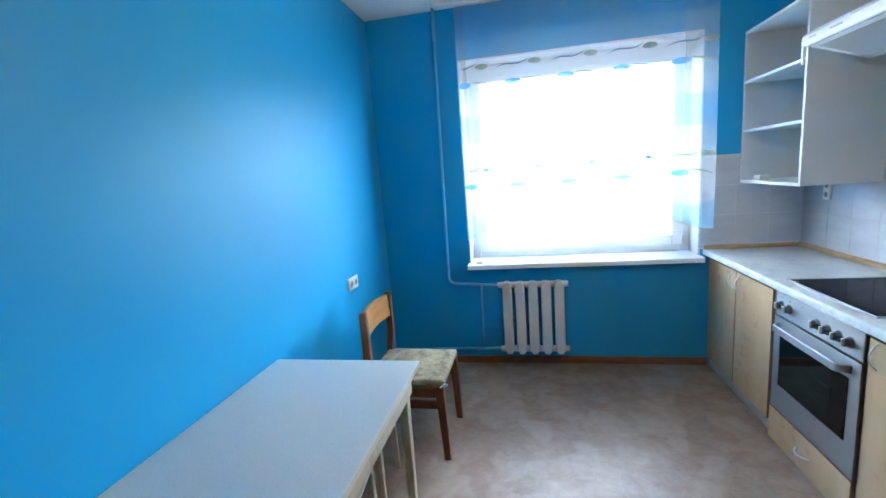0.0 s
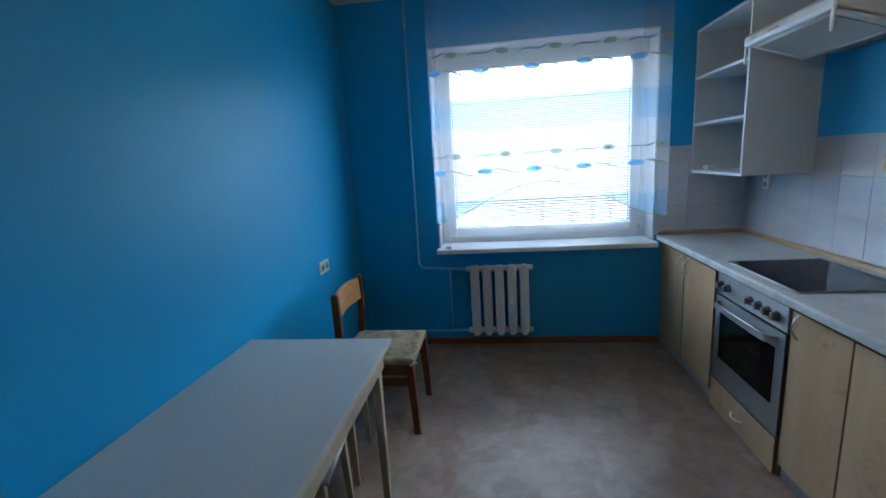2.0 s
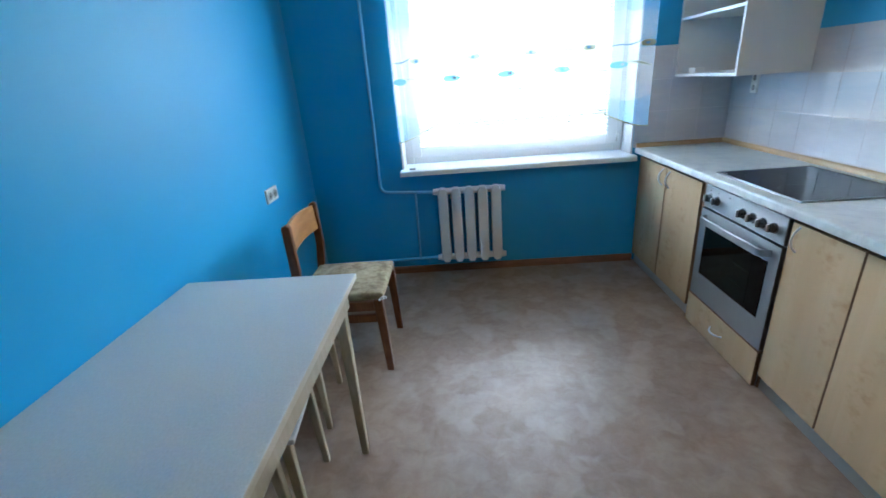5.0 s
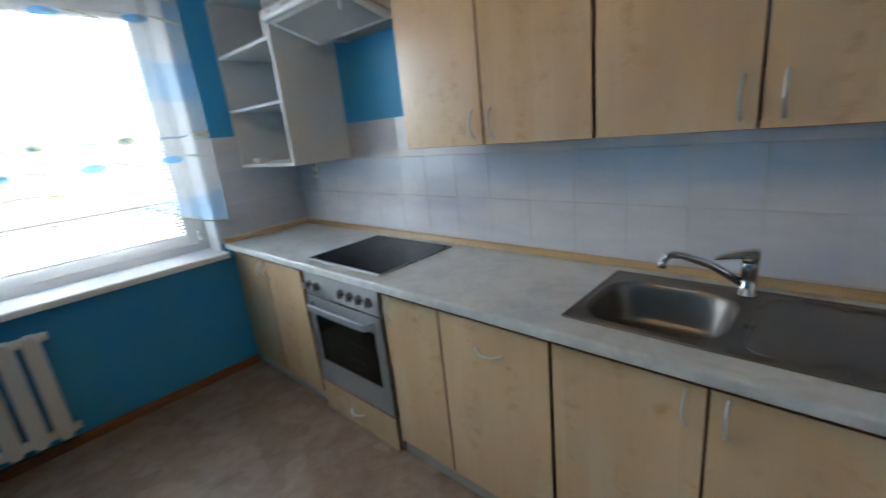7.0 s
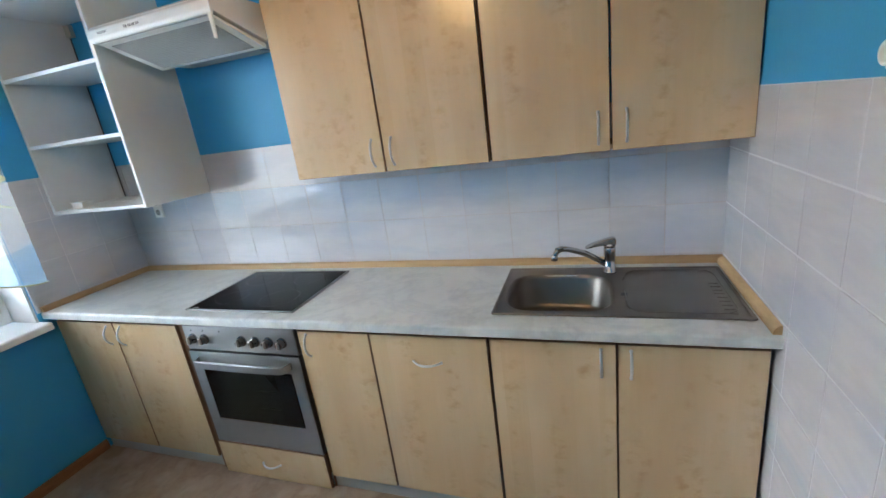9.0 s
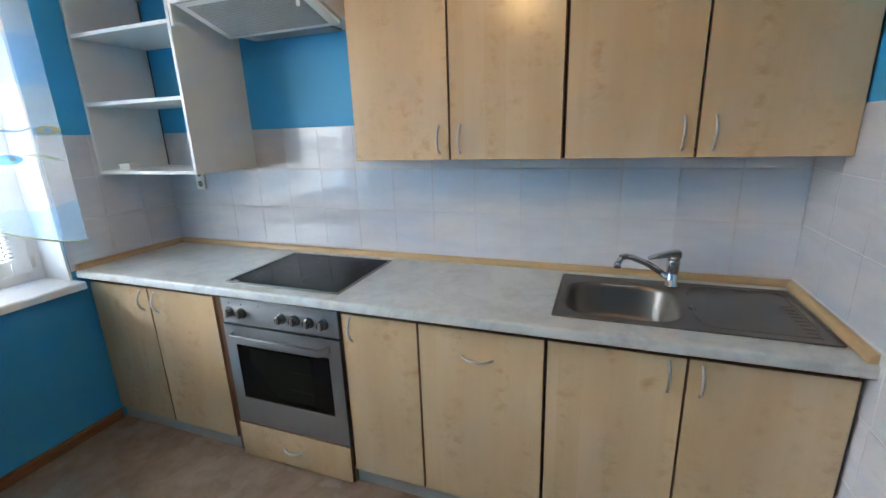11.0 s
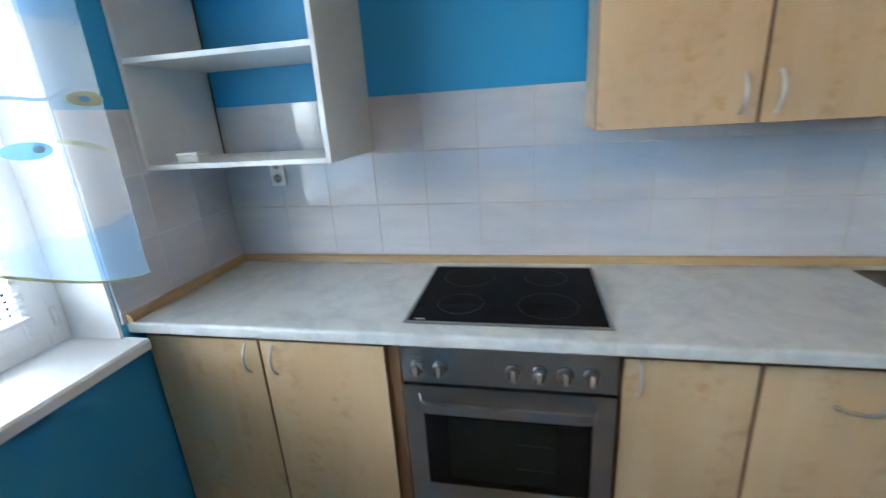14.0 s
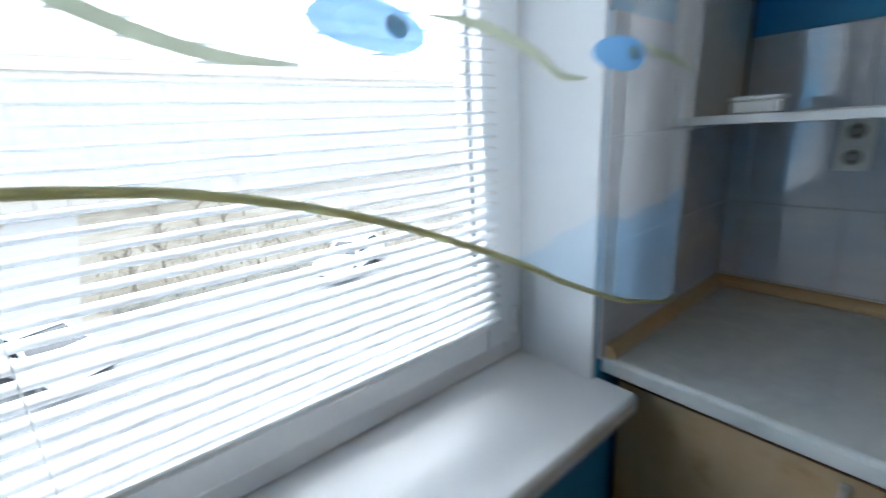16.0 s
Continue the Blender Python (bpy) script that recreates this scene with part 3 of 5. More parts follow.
def ribbon(pts, w, mat, name="printed_line", lift=0.002):
    bm = bmesh.new()
    rows = []
    for i, (x, z) in enumerate(pts):
        k = math.sin(math.pi * min(1, max(0, i / (len(pts) - 1)))) ** 0.5 if name == "printed_line" else 1
        hw = w * max(0.15, k) / 2
        rows.append([bm.verts.new((x, fold(x, z + s * hw) - lift, z + s * hw)) for s in (-1, 1)])
    for p, q in zip(rows, rows[1:]):
        bm.faces.new((p[0], q[0], q[1], p[1]))
    part(name, bm, mat, curtain)


for row in (1.447, 2.172):
    for k in range(5):
        cx = -0.258 + 0.364 * k
        if cx - 0.05 > CX0:
            motif(cx, row, 0.058, 0.021, motif_blue)
            motif(cx + 0.022, row + 0.002, 0.014, 0.009, motif_olive, 0.0045)
        else:
            motif(cx + 0.02, row, 0.045, 0.021, motif_blue)
        x0 = cx + 0.06
        ribbon([(x0 + 0.24 * t / 16, row + 0.016 - 0.046 * (t / 16) + 0.007 * math.sin(2 * math.pi * t / 16)) for t in range(17) if x0 + 0.24 * t / 16 < CX1 - 0.01], 0.013, motif_grey)
        dx = -0.113 + 0.373 * k
        motif(min(dx, CX1 - 0.045), row + 0.12, 0.045, 0.02, motif_grey)
        motif(min(dx, CX1 - 0.045) - 0.006, row + 0.12, 0.012, 0.008, motif_blue, 0.0045)
        ribbon([(dx - 0.27 + 0.24 * t / 16, row + 0.10 + 0.05 * (t / 16) ** 1.5 + 0.012 * math.sin(2 * math.pi * t / 16)) for t in range(17) if CX0 + 0.01 < dx - 0.27 + 0.24 * t / 16 < CX1], 0.009, line_grey)
part("hem_cord", tube([(x, fold(x, hem(x)) - 0.002, hem(x)) for x in (CX0 + (CX1 - CX0) * i / 110 for i in range(111))], 0.004, 6), hem_olive, curtain, "olive green hem cord", smooth=True)
part("curtain_tape", box(CX0, CX1, 3.395, 3.435, CTOP - 0.02, CTOP + 0.004, 0.003), white_plastic, curtain)
solo("curtain_rail", box(CX0 - 0.15, CX1 + 0.1, 3.385, 3.445, ZC - 0.018, ZC, 0.004), white_plastic, "white plastic curtain rail on the ceiling", "curtain rail")

# ---- radiator and pipes ----
rad = thing("radiator", 0.18, 3.45, 0.13, "white cast-iron radiator with five columns", "radiator")
RX0, RX1, RZ0, RZ1, RY0, RY1 = -0.06, 0.425, 0.13, 0.71, 3.385, 3.485
pitch = (RX1 - RX0) / 5
for k in range(5):
    cx = RX0 + pitch * (k + 0.5)
    bm = bmesh.new()
    prism([(cx - 0.037, RZ0 + 0.035), (cx - 0.018, RZ0), (cx + 0.018, RZ0), (cx + 0.037, RZ0 + 0.035), (cx + 0.036, RZ1 - 0.035), (cx + 0.02, RZ1), (cx - 0.02, RZ1), (cx - 0.036, RZ1 - 0.035)], "y", RY0, RY0 + 0.03, 0.006, into=bm)
    prism([(cx - 0.026, RZ0 + 0.03), (cx + 0.026, RZ0 + 0.03), (cx + 0.026, RZ1 - 0.03), (cx - 0.026, RZ1 - 0.03)], "y", RY1 - 0.03, RY1, 0.006, into=bm)
    for z in (RZ0 + 0.03, RZ1 - 0.03):
        box(cx - 0.022, cx + 0.022, RY0 + 0.02, RY1 - 0.02, z - 0.025, z + 0.025, 0.006, into=bm)
        tube([(cx - pitch / 2, 3.435, z), (cx + pitch / 2, 3.435, z)], 0.025, 12, into=bm)
    part("column", bm, enamel, rad)
for z in (RZ0 + 0.03, RZ1 - 0.03):
    for x, d in ((RX0, -1), (RX1, 1)):
        part("plug", tube([(x, 3.435, z), (x + 0.02 * d, 3.435, z)], 0.022, 8), enamel, rad)
part("bracket", box(RX0 + 0.1, RX0 + 0.12, RY1 - 0.01, YW, RZ1 - 0.1, RZ1 - 0.08), enamel, rad)

pipe = thing("heating_pipe", -0.47, 3.485, 0.1, "blue painted heating pipes beside the radiator, highlight put into the colour", "pipe")
part("riser", tube(rounded([(-0.45, 3.485, ZC), (-0.475, 3.485, 0.69), (RX0 - 0.018, 3.445, 0.677)], 0.06), 0.011, 10), pipe_paint, pipe, smooth=True)
part("return_pipe", tube([(RX0 - 0.018, 3.44, RZ0 + 0.03), (-0.12, 3.485, 0.14), (XL + 0.01, 3.485, 0.125)], 0.011, 10), pipe_paint, pipe, smooth=True)
part("bypass", tube([(-0.215, 3.475, 0.68), (-0.225, 3.485, 0.135)], 0.009, 10), pipe_paint, pipe, smooth=True)

# ---- base cabinets ----
FX = 1.435


def bow_handle(parent, x, y, z, length, upright, n=14):
    """A bowed bar handle on a front that faces -x."""
    pts = []
    for k in range(n + 1):
        t = k / n
        out = 0.026 * math.sin(math.pi * t) ** 0.7 if 0 < t < 1 else 0.0
        s = (t - 0.5) * length
        pts.append((x - out, y, z + s) if upright else (x - out, y + s, z - out * 0.12))
    bm = tube(pts, [0.0038 + 0.0011 * math.sin(math.pi * k / n) for k in range(n + 1)], 8)
    for e in (pts[0], pts[-1]):
        tube([(x + 0.001, e[1], e[2]), (x - 0.004, e[1], e[2])], 0.0056, 10, into=bm)
    part("handle", bm, dull_chrome, parent, "bowed satin metal handle", smooth=True)


def base_unit(y0, y1, z0, label, group):
    c = thing("base_cabinet", 1.72, (y0 + y1) / 2, 0, label, "cabinet", group)
    bm = bmesh.new()
    box(FX + 0.02, 1.99, y0 + 0.001, y0 + 0.017, z0, 0.843, into=bm)
    box(FX + 0.02, 1.99, y1 - 0.017, y1 - 0.001, z0, 0.843, into=bm)
    box(FX + 0.021, 1.99, y0 + 0.017, y1 - 0.017, z0, z0 + 0.016, into=bm)
    box(1.982, 1.99, y0 + 0.017, y1 - 0.017, z0 + 0.016, 0.84, into=bm)
    part("body", bm, dark_gap, c, "dark brown chipboard carcass")
    return c


def front(parent, y0, y1, z0, z1, name="door", x=FX):
    ob = part(name, box(x, x + 0.018, y0, y1, z0, z1, 0.0016), maple_door, parent)
    ob.data.materials.append(brown_edge)
    for p in ob.data.polygons:
        p.material_index = 0 if abs(p.normal.x) > 0.9 else 1
    return ob


RUN = "fitted base cabinets"
DB, DT = 0.075, 0.821
c = base_unit(2.672, 3.515, 0.07, "maple-effect base cabinet with two doors by the window", RUN)
d = front(c, 3.095, 3.512, DB, DT)
bow_handle(d, FX, 3.14, 0.752, 0.10, True)
d = front(c, 2.671, 3.089, DB, DT)
bow_handle(d, FX, 3.045, 0.752, 0.10, True)
c = base_unit(1.668, 2.0, 0.07, "narrow maple-effect base cabinet with one door", RUN)
d = front(c, 1.67, 1.998, DB, DT)
bow_handle(d, FX, 1.955, 0.757, 0.10, True)
c = base_unit(1.199, 1.666, 0.07, "maple-effect base cabinet with a level handle", RUN)
d = front(c, 1.202, 1.664, DB, DT)
bow_handle(d, FX, 1.437, 0.713, 0.11, False)
c = base_unit(0.36, 1.197, 0.07, "maple-effect sink cabinet with two doors", RUN)
d = front(c, 0.779, 1.193, DB, DT)
bow_handle(d, FX, 0.825, 0.75, 0.10, True)
d = front(c, 0.364, 0.774, DB, DT)
bow_handle(d, FX, 0.735, 0.75, 0.10, True)
solo("plinth", box(FX + 0.02, FX + 0.035, 0.36, 3.515, 0, 0.069), grey_shadow_gap, "grey recessed plinth under the base cabinets", "plinth", kind="structure")

# ---- oven ----
OY0, OY1 = 2.008, 2.618
oven = thing("oven", 1.72, 2.32, 0, "built-in stainless steel oven with six knobs", "oven")
part("body", box(FX + 0.022, 1.98, OY0 + 0.01, OY1 - 0.01, 0.18, 0.835), knob_grey, oven)
part("control_panel", box(FX - 0.008, FX + 0.02, OY0, OY1, 0.708, 0.83, 0.003), steel, oven, "brushed steel control panel")
for y in (2.568, 2.5, 2.288, 2.217, 2.147, 2.078):
    k = part("knob", tube([(FX - 0.008, y, 0.766), (FX - 0.014, y, 0.766), (FX - 0.015, y, 0.766), (FX - 0.034, y, 0.766)], [0.024, 0.023, 0.0195, 0.0175], 20), knob_steel, oven, "satin steel round knob")
    part("grip", box(FX - 0.044, FX - 0.033, y - 0.0045, y + 0.0045, 0.75, 0.783, 0.002), dull_chrome, k)
for y in (2.568, 2.5, 2.405):
    part("pilot_lamp", tube([(FX - 0.008, y, 0.806), (FX - 0.0105, y, 0.806)], 0.003, 8), knob_grey, oven)
od = thing("oven_door", 1.44, 2.32, 0.2, "", "")
od.parent, od.location = oven, (1.44 - 1.72, 0, 0.2)
ORIGIN[od.name] = Vector((1.44, 2.32, 0.2))
bm = bmesh.new()
WY0, WY1, WZA, WZB = 2.072, 2.556, 0.347, 0.612
box(FX - 0.012, FX + 0.02, OY0, WY0, 0.20, 0.702, into=bm)
box(FX - 0.012, FX + 0.02, WY1, OY1, 0.20, 0.702, into=bm)
box(FX - 0.012, FX + 0.02, WY0, WY1, 0.20, WZA, into=bm)
box(FX - 0.012, FX + 0.02, WY0, WY1, WZB, 0.702, into=bm)
bmesh.ops.remove_doubles(bm, verts=bm.verts, dist=1e-5)
part("door_panel", bm, steel, od, "brushed steel oven door")
part("glass_panel", box(FX - 0.0145, FX + 0.01, WY0 - 0.004, WY1 + 0.004, WZA - 0.004, WZB + 0.004, 0.002), oven_glass, od, "black oven door glass")
# slightly lighter, greenish rectangle laid on the door glass
part("greenish_inset", box(FX - 0.0152, FX - 0.0143, WY0 + 0.09, WY1 - 0.07, WZA + 0.02, WZB - 0.012), inset_green, od, "dim greenish rectangle on the oven glass")
for z in (WZA + 0.08, WZA + 0.17):
    part("oven_rack", tube([(FX - 0.0149, WY0 + 0.1, z), (FX - 0.0149, WY1 - 0.27, z + 0.003)], 0.0016, 6), rack_grey, od, "dim wire rack behind the glass")
part("glass_trim", box(FX - 0.0155, FX - 0.0122, WY0 - 0.004, WY1 + 0.004, WZA - 0.009, WZA - 0.0042), chrome, od)
bm = bmesh.new()
hp = rounded([(FX - 0.014, OY0 + 0.05, 0), (FX - 0.055, OY0 + 0.065, 0), (FX - 0.058, 2.32, 0), (FX - 0.055, OY1 - 0.065, 0), (FX - 0.014, OY1 - 0.05, 0)], 0.022)
hr = [[bm.verts.new((p.x + dx, p.y, 0.657 + dz)) for dx, dz in ((-0.005, -0.015), (0.005, -0.017), (0.005, 0.017), (-0.005, 0.015))] for p in hp]
for p, q in zip(hr, hr[1:]):
    for k in range(4):
        bm.faces.new((p[k], q[k], q[(k + 1) % 4], p[(k + 1) % 4]))
bm.faces.new(list(reversed(hr[0]))), bm.faces.new(hr[-1])
bmesh.ops.recalc_face_normals(bm, faces=bm.faces)
part("handle", bm, steel, od, "flat steel bar handle")
dr = thing("drawer_unit", 1.72, 2.32, 0, "maple-effect drawer front under the oven", "drawer", RUN)
part("carcass", box(FX + 0.02, 1.95, OY0 + 0.01, OY1 - 0.01, 0.0, 0.17), brown_edge, dr)
f = front(dr, 2.01, 2.628, 0.005, 0.19, "drawer_front", FX - 0.012)
bow_handle(f, FX - 0.012, 2.325, 0.098, 0.10, False)
for y0, y1 in ((2.631, 2.67), (2.0015, 2.0065)):
    solo("side_panel", box(FX + 0.012, 1.98, y0, y1, 0.0, 0.842), brown_edge, "brown chipboard panel beside the oven", "panel", RUN)

# ---- worktop, hob, sink ----
top = thing("worktop", 1.71, 1.94, 0.846, "pale grey marbled laminate kitchen worktop", "worktop")
bowl0, bowl1, bx0, bx1, EX = 0.778, 1.158, 1.525, 1.865, 1.412
bm = bmesh.new()
xs, ys = (EX, bx0, bx1, XR), (YE, bowl0, bowl1, YW)
flat = [[[bm.verts.new((x, y, z)) for y in ys] for x in xs] for z in (0.846, 0.885)]
cells = [(i, j) for i in range(3) for j in range(3) if (i, j) != (1, 1)]
for i, j in cells:
    ring4 = ((i, j), (i + 1, j), (i + 1, j + 1), (i, j + 1))
    bm.faces.new([flat[1][a][b] for a, b in ring4])
    bm.faces.new([flat[0][a][b] for a, b in reversed(ring4)])
    for (a, b), (c, d), side in zip(ring4, ring4[1:] + ring4[:1], ((i, j - 1), (i + 1, j), (i, j + 1), (i - 1, j))):
        if side not in cells:
            bm.faces.new((flat[0][a][b], flat[0][c][d], flat[1][c][d], flat[1][a][b]))
part("slab", bm, worktop_mat, top)
edge = [(EX, 0.846), (1.404, 0.846), (1.4, 0.85), (1.4, 0.875), (1.4012, 0.8792), (1.404, 0.8825), (1.408, 0.8845), (EX, 0.885)]
part("front_edge", prism(edge, "y", YE, YW), worktop_mat, top, "rounded laminate front edge")


def quarter(a, b, axis, at, sign):
    pts = [(at, 0.886), (at, 0.914)] + [(at + sign * 0.022 * math.sin(t), 0.888 + 0.026 * math.cos(t)) for t in (k * math.pi / 12 for k in range(1, 7))] + [(at + sign * 0.022, 0.886)]
    return prism(pts, axis, a, b)


TB = 0.008
solo("worktop_trim", quarter(YE + TB, YW - TB, "y", XR - TB, -1), trim_wood, "light wooden quarter-round strip behind the worktop", "trim", kind="structure")
solo("worktop_trim", quarter(1.40, XR - TB - 0.02, "x", YW - TB, -1), trim_wood, "light wooden strip at the window end", "trim", kind="structure")
solo("worktop_trim", quarter(1.412, XR - TB - 0.02, "x", YE + TB, 1), trim_wood, "light wooden strip along the end wall", "trim", kind="structure")

hob = thing("ceramic_hob", 1.71, 2.323, 0.885, "black ceramic glass hob with steel rim", "hob")
HX0, HX1, HY0, HY1 = 1.463, 1.94, 2.019, 2.612
bm = bmesh.new()
for a, b, cc, dd in ((HX0, HX1, HY0, HY0 + 0.009), (HX0, HX1, HY1 - 0.009, HY1), (HX0, HX0 + 0.009, HY0 + 0.009, HY1 - 0.009), (HX1 - 0.009, HX1, HY0 + 0.009, HY1 - 0.009)):
    box(a, b, cc, dd, 0.8855, 0.8925, 0.0015, into=bm)
part("rim", bm, rim_steel, hob, "narrow steel rim")
part("glass_plate", box(HX0 + 0.0095, HX1 - 0.0095, HY0 + 0.0095, HY1 - 0.0095, 0.8855, 0.891, 0.001), hob_glass, hob)


def ring(cx, cy, r, z):
    bm = bmesh.new()
    a = [[bm.verts.new((cx + q * math.cos(t), cy + q * math.sin(t), z)) for t in (2 * math.pi * k / 40 for k in range(40))] for q in (r, r + 0.0016)]
    for k in range(40):
        bm.faces.new((a[0][k], a[1][k], a[1][(k + 1) % 40], a[0][(k + 1) % 40]))
    return bm


for cx, cy, r in ((1.60, 2.19, 0.09), (1.60, 2.46, 0.072), (1.83, 2.19, 0.072), (1.83, 2.46, 0.09)):
    part("cooking_zone", ring(cx, cy, r, 0.8913), zone_grey, hob)
part("printed_mark", box(HX0 + 0.02, HX0 + 0.026, HY1 - 0.06, HY1 - 0.03, 0.8911, 0.8914), mark_grey, hob)

SX0, SX1, SY0, SY1 = 1.497, 1.937, 0.387, 1.186
sink = thing("kitchen_sink", 1.72, 0.8, 0.885, "stainless steel inset sink with ribbed drainer", "sink")


def super_ring(cx, cy, a, b, z, p=3.6, n=48):
    out = []
    for k in range(n):
        t = 2 * math.pi * k / n
        c, s = math.cos(t), math.sin(t)
        out.append((cx + a * math.copysign(abs(c) ** (2 / p), c), cy + b * math.copysign(abs(s) ** (2 / p), s), z))
    return out


bm = bmesh.new()
BCX, BCY = 1.697, 0.968
levels = [super_ring(BCX, BCY, 0.174, 0.196, 0.8895), super_ring(BCX, BCY, 0.17, 0.188, 0.886), super_ring(BCX, BCY, 0.164, 0.182, 0.872), super_ring(BCX, BCY, 0.152, 0.170, 0.77), super_ring(BCX, BCY, 0.135, 0.15, 0.748), super_ring(BCX, BCY, 0.02, 0.02, 0.742, 2)]
rows = [[bm.verts.new(v) for v in lv] for lv in levels]
for p, q in zip(rows, rows[1:]):
    for k in range(48):
        bm.faces.new((p[k], p[(k + 1) % 48], q[(k + 1) % 48], q[k]))
bm.faces.new(rows[-1])
part("bowl", bm, sink_steel, sink, smooth=True)
# deck round the bowl: a ring of quads from the bowl's rim to a rectangle
bm = bmesh.new()
inner = [bm.verts.new(v) for v in super_ring(BCX, BCY, 0.174, 0.196, 0.8895)]
outer = []
DY0, DY1 = 0.754, SY1
for k in range(48):
    t = 2 * math.pi * k / 48
    c, s = math.cos(t), math.sin(t)
    m = max(abs(c), abs(s))
    u, v = c / m, s / m
    outer.append(bm.verts.new((BCX + u * ((SX1 - BCX) if u > 0 else (BCX - SX0)), BCY + v * ((DY1 - BCY) if v > 0 else (BCY - DY0)), 0.8895)))
for k in range(48):
    bm.faces.new((inner[k], outer[k], outer[(k + 1) % 48], inner[(k + 1) % 48]))
part("bowl_deck", bm, sink_steel, sink)
bm = bmesh.new()
box(SX0, SX1, SY0, DY0, 0.8856, 0.8895, into=bm)
part("drainer", bm, sink_steel, sink, "steel draining board")
for a, b, cc, dd in ((SX0 - 0.004, SX0 + 0.008, SY0, SY1), (SX1 - 0.008, SX1 + 0.004, SY0, SY1), (SX0, SX1, SY0 - 0.004, SY0 + 0.008), (SX0, SX1, SY1 - 0.008, SY1 + 0.004)):
    part("rim_strip", box(a, b, cc, dd, 0.8856, 0.8915, 0.0015), sink_steel, sink)
for k in range(9):
    x = 1.53 + k * 0.03
    part("drainer_rib", tube([(x, 0.425, 0.8893), (x, 0.455, 0.8893)], [0.0026, 0.002], 8), sink_steel, sink, smooth=True)
part("drainer_lip", tube(rounded([(1.71, 0.735, 0.8892), (1.53, 0.735, 0.8892), (1.53, 0.415, 0.8892), (1.905, 0.415, 0.8892), (1.905, 0.715, 0.8892), (1.8, 0.735, 0.8892)], 0.06), 0.0022, 8), sink_steel, sink, smooth=True)
part("waste", tube([(BCX, BCY, 0.7425), (BCX, BCY, 0.747)], [0.034, 0.03], 20), chrome, sink)
part("overflow_slot", box(1.66, 1.682, 0.728, 0.75, 0.8896, 0.8902), knob_grey, sink, "dark overflow slots")

tap = thing("mixer_tap", 1.84, 0.80, 0.8895, "chrome single-lever kitchen mixer tap", "tap")
TX, TY = 1.893, 0.777
part("body", tube([(TX, TY, 0.8895), (TX, TY, 0.896), (TX, TY, 0.897), (TX, TY, 0.955), (TX, TY, 0.99), (TX, TY, 1.0)], [0.026, 0.026, 0.021, 0.022, 0.024, 0.021], 20), chrome, tap, smooth=True)
sp = rounded([(TX, TY + 0.015, 0.925), (TX - 0.04, TY + 0.09, 0.985), (1.775, TY + 0.17, 1.035), (1.757, TY + 0.20, 1.03), (1.755, TY + 0.205, 1.005)], 0.03, 5)
part("spout", tube(sp, [0.0125 - 0.003 * k / (len(sp) - 1) for k in range(len(sp))], 12), chrome, tap, smooth=True)
part("aerator", tube([(1.756, TY + 0.204, 1.012), (1.755, TY + 0.205, 0.992)], 0.0125, 14), chrome, tap, smooth=True)
bm = tube([(TX, TY, 1.0), (TX, TY, 1.006), (TX, TY, 1.012)], [0.0235, 0.0235, 0.02], 18)
wedge = [(-0.024, 1.006), (-0.024, 1.034), (-0.012, 1.038), (0.02, 1.03), (0.06, 1.016), (0.092, 1.0), (0.09, 0.994), (0.055, 1.002), (0.02, 1.008)]
prism([(TY + u, z) for u, z in wedge], "x", TX - 0.02, TX + 0.014, 0.004, into=bm)
part("lever", bm, chrome, tap, "wedge-shaped chrome lever")

# ---- wall cabinets ----
UX, UZ0, UZ1 = 1.75, 1.395, 2.33
for y0, ym, y1, hy in ((1.199, 1.628, 2.057, (1.673, 1.586)), (0.351, 0.771, 1.189, (0.812, 0.722))):
    c = thing("wall_cabinet", 1.88, (y0 + y1) / 2, UZ0, "maple-effect wall cabinet with two closed doors", "cabinet", "wall cabinets")
    bm = bmesh.new()
    box(UX + 0.019, XR - 0.01, y0, y0 + 0.016, UZ0 + 0.001, UZ1, into=bm)
    box(UX + 0.019, XR - 0.01, y1 - 0.016, y1, UZ0 + 0.001, UZ1, into=bm)
    box(UX + 0.019, XR - 0.01, y0 + 0.016, y1 - 0.016, UZ0 + 0.001, UZ0 + 0.017, into=bm)
    box(UX + 0.019, XR - 0.01, y0 + 0.016, y1 - 0.016, UZ1 - 0.016, UZ1, into=bm)
    part("body", bm, maple_door, c)
    for a, b, h in ((ym + 0.003, y1 - 0.001, hy[0]), (y0 + 0.001, ym - 0.003, hy[1])):
        d = front(c, a, b, UZ0 - 0.003, UZ1, "door", UX)
        bow_handle(d, UX, h, 1.472, 0.105, True)
solo("filler_strip", box(UX + 0.03, XR - 0.01, 1.1895, 1.1985, UZ0, UZ1), dark_gap, "dark strip between the two wall cabinets", "strip")

# ---- open shelf unit ----
QX, QY0, QY1, QZ0, QZ1 = 1.622, 2.846, 3.53, 1.345, 2.325
sh = thing("wall_shelf_unit", 1.82, 3.18, QZ0, "white open wall shelf unit, nearly empty", "shelf")
QB = XR - 0.012
part("side", box(QX, QB, QY0, QY0 + 0.017, QZ0, QZ1, 0.001), white_laminate, sh)
part("side", box(QX, QB, QY1 - 0.017, QY1, QZ0, QZ1, 0.001), white_laminate, sh)
for z in (QZ0, 1.681, 1.996, QZ1 - 0.017):
    part("shelf_board", box(QX + 0.001, QB, QY0 + 0.0175, QY1 - 0.0175, z, z + 0.017, 0.001), white_laminate, sh)
part("back_strip", box(QB - 0.005, QB, QY1 - 0.022, QY1 - 0.018, QZ0 + 0.018, QZ1 - 0.018), knob_grey, sh)
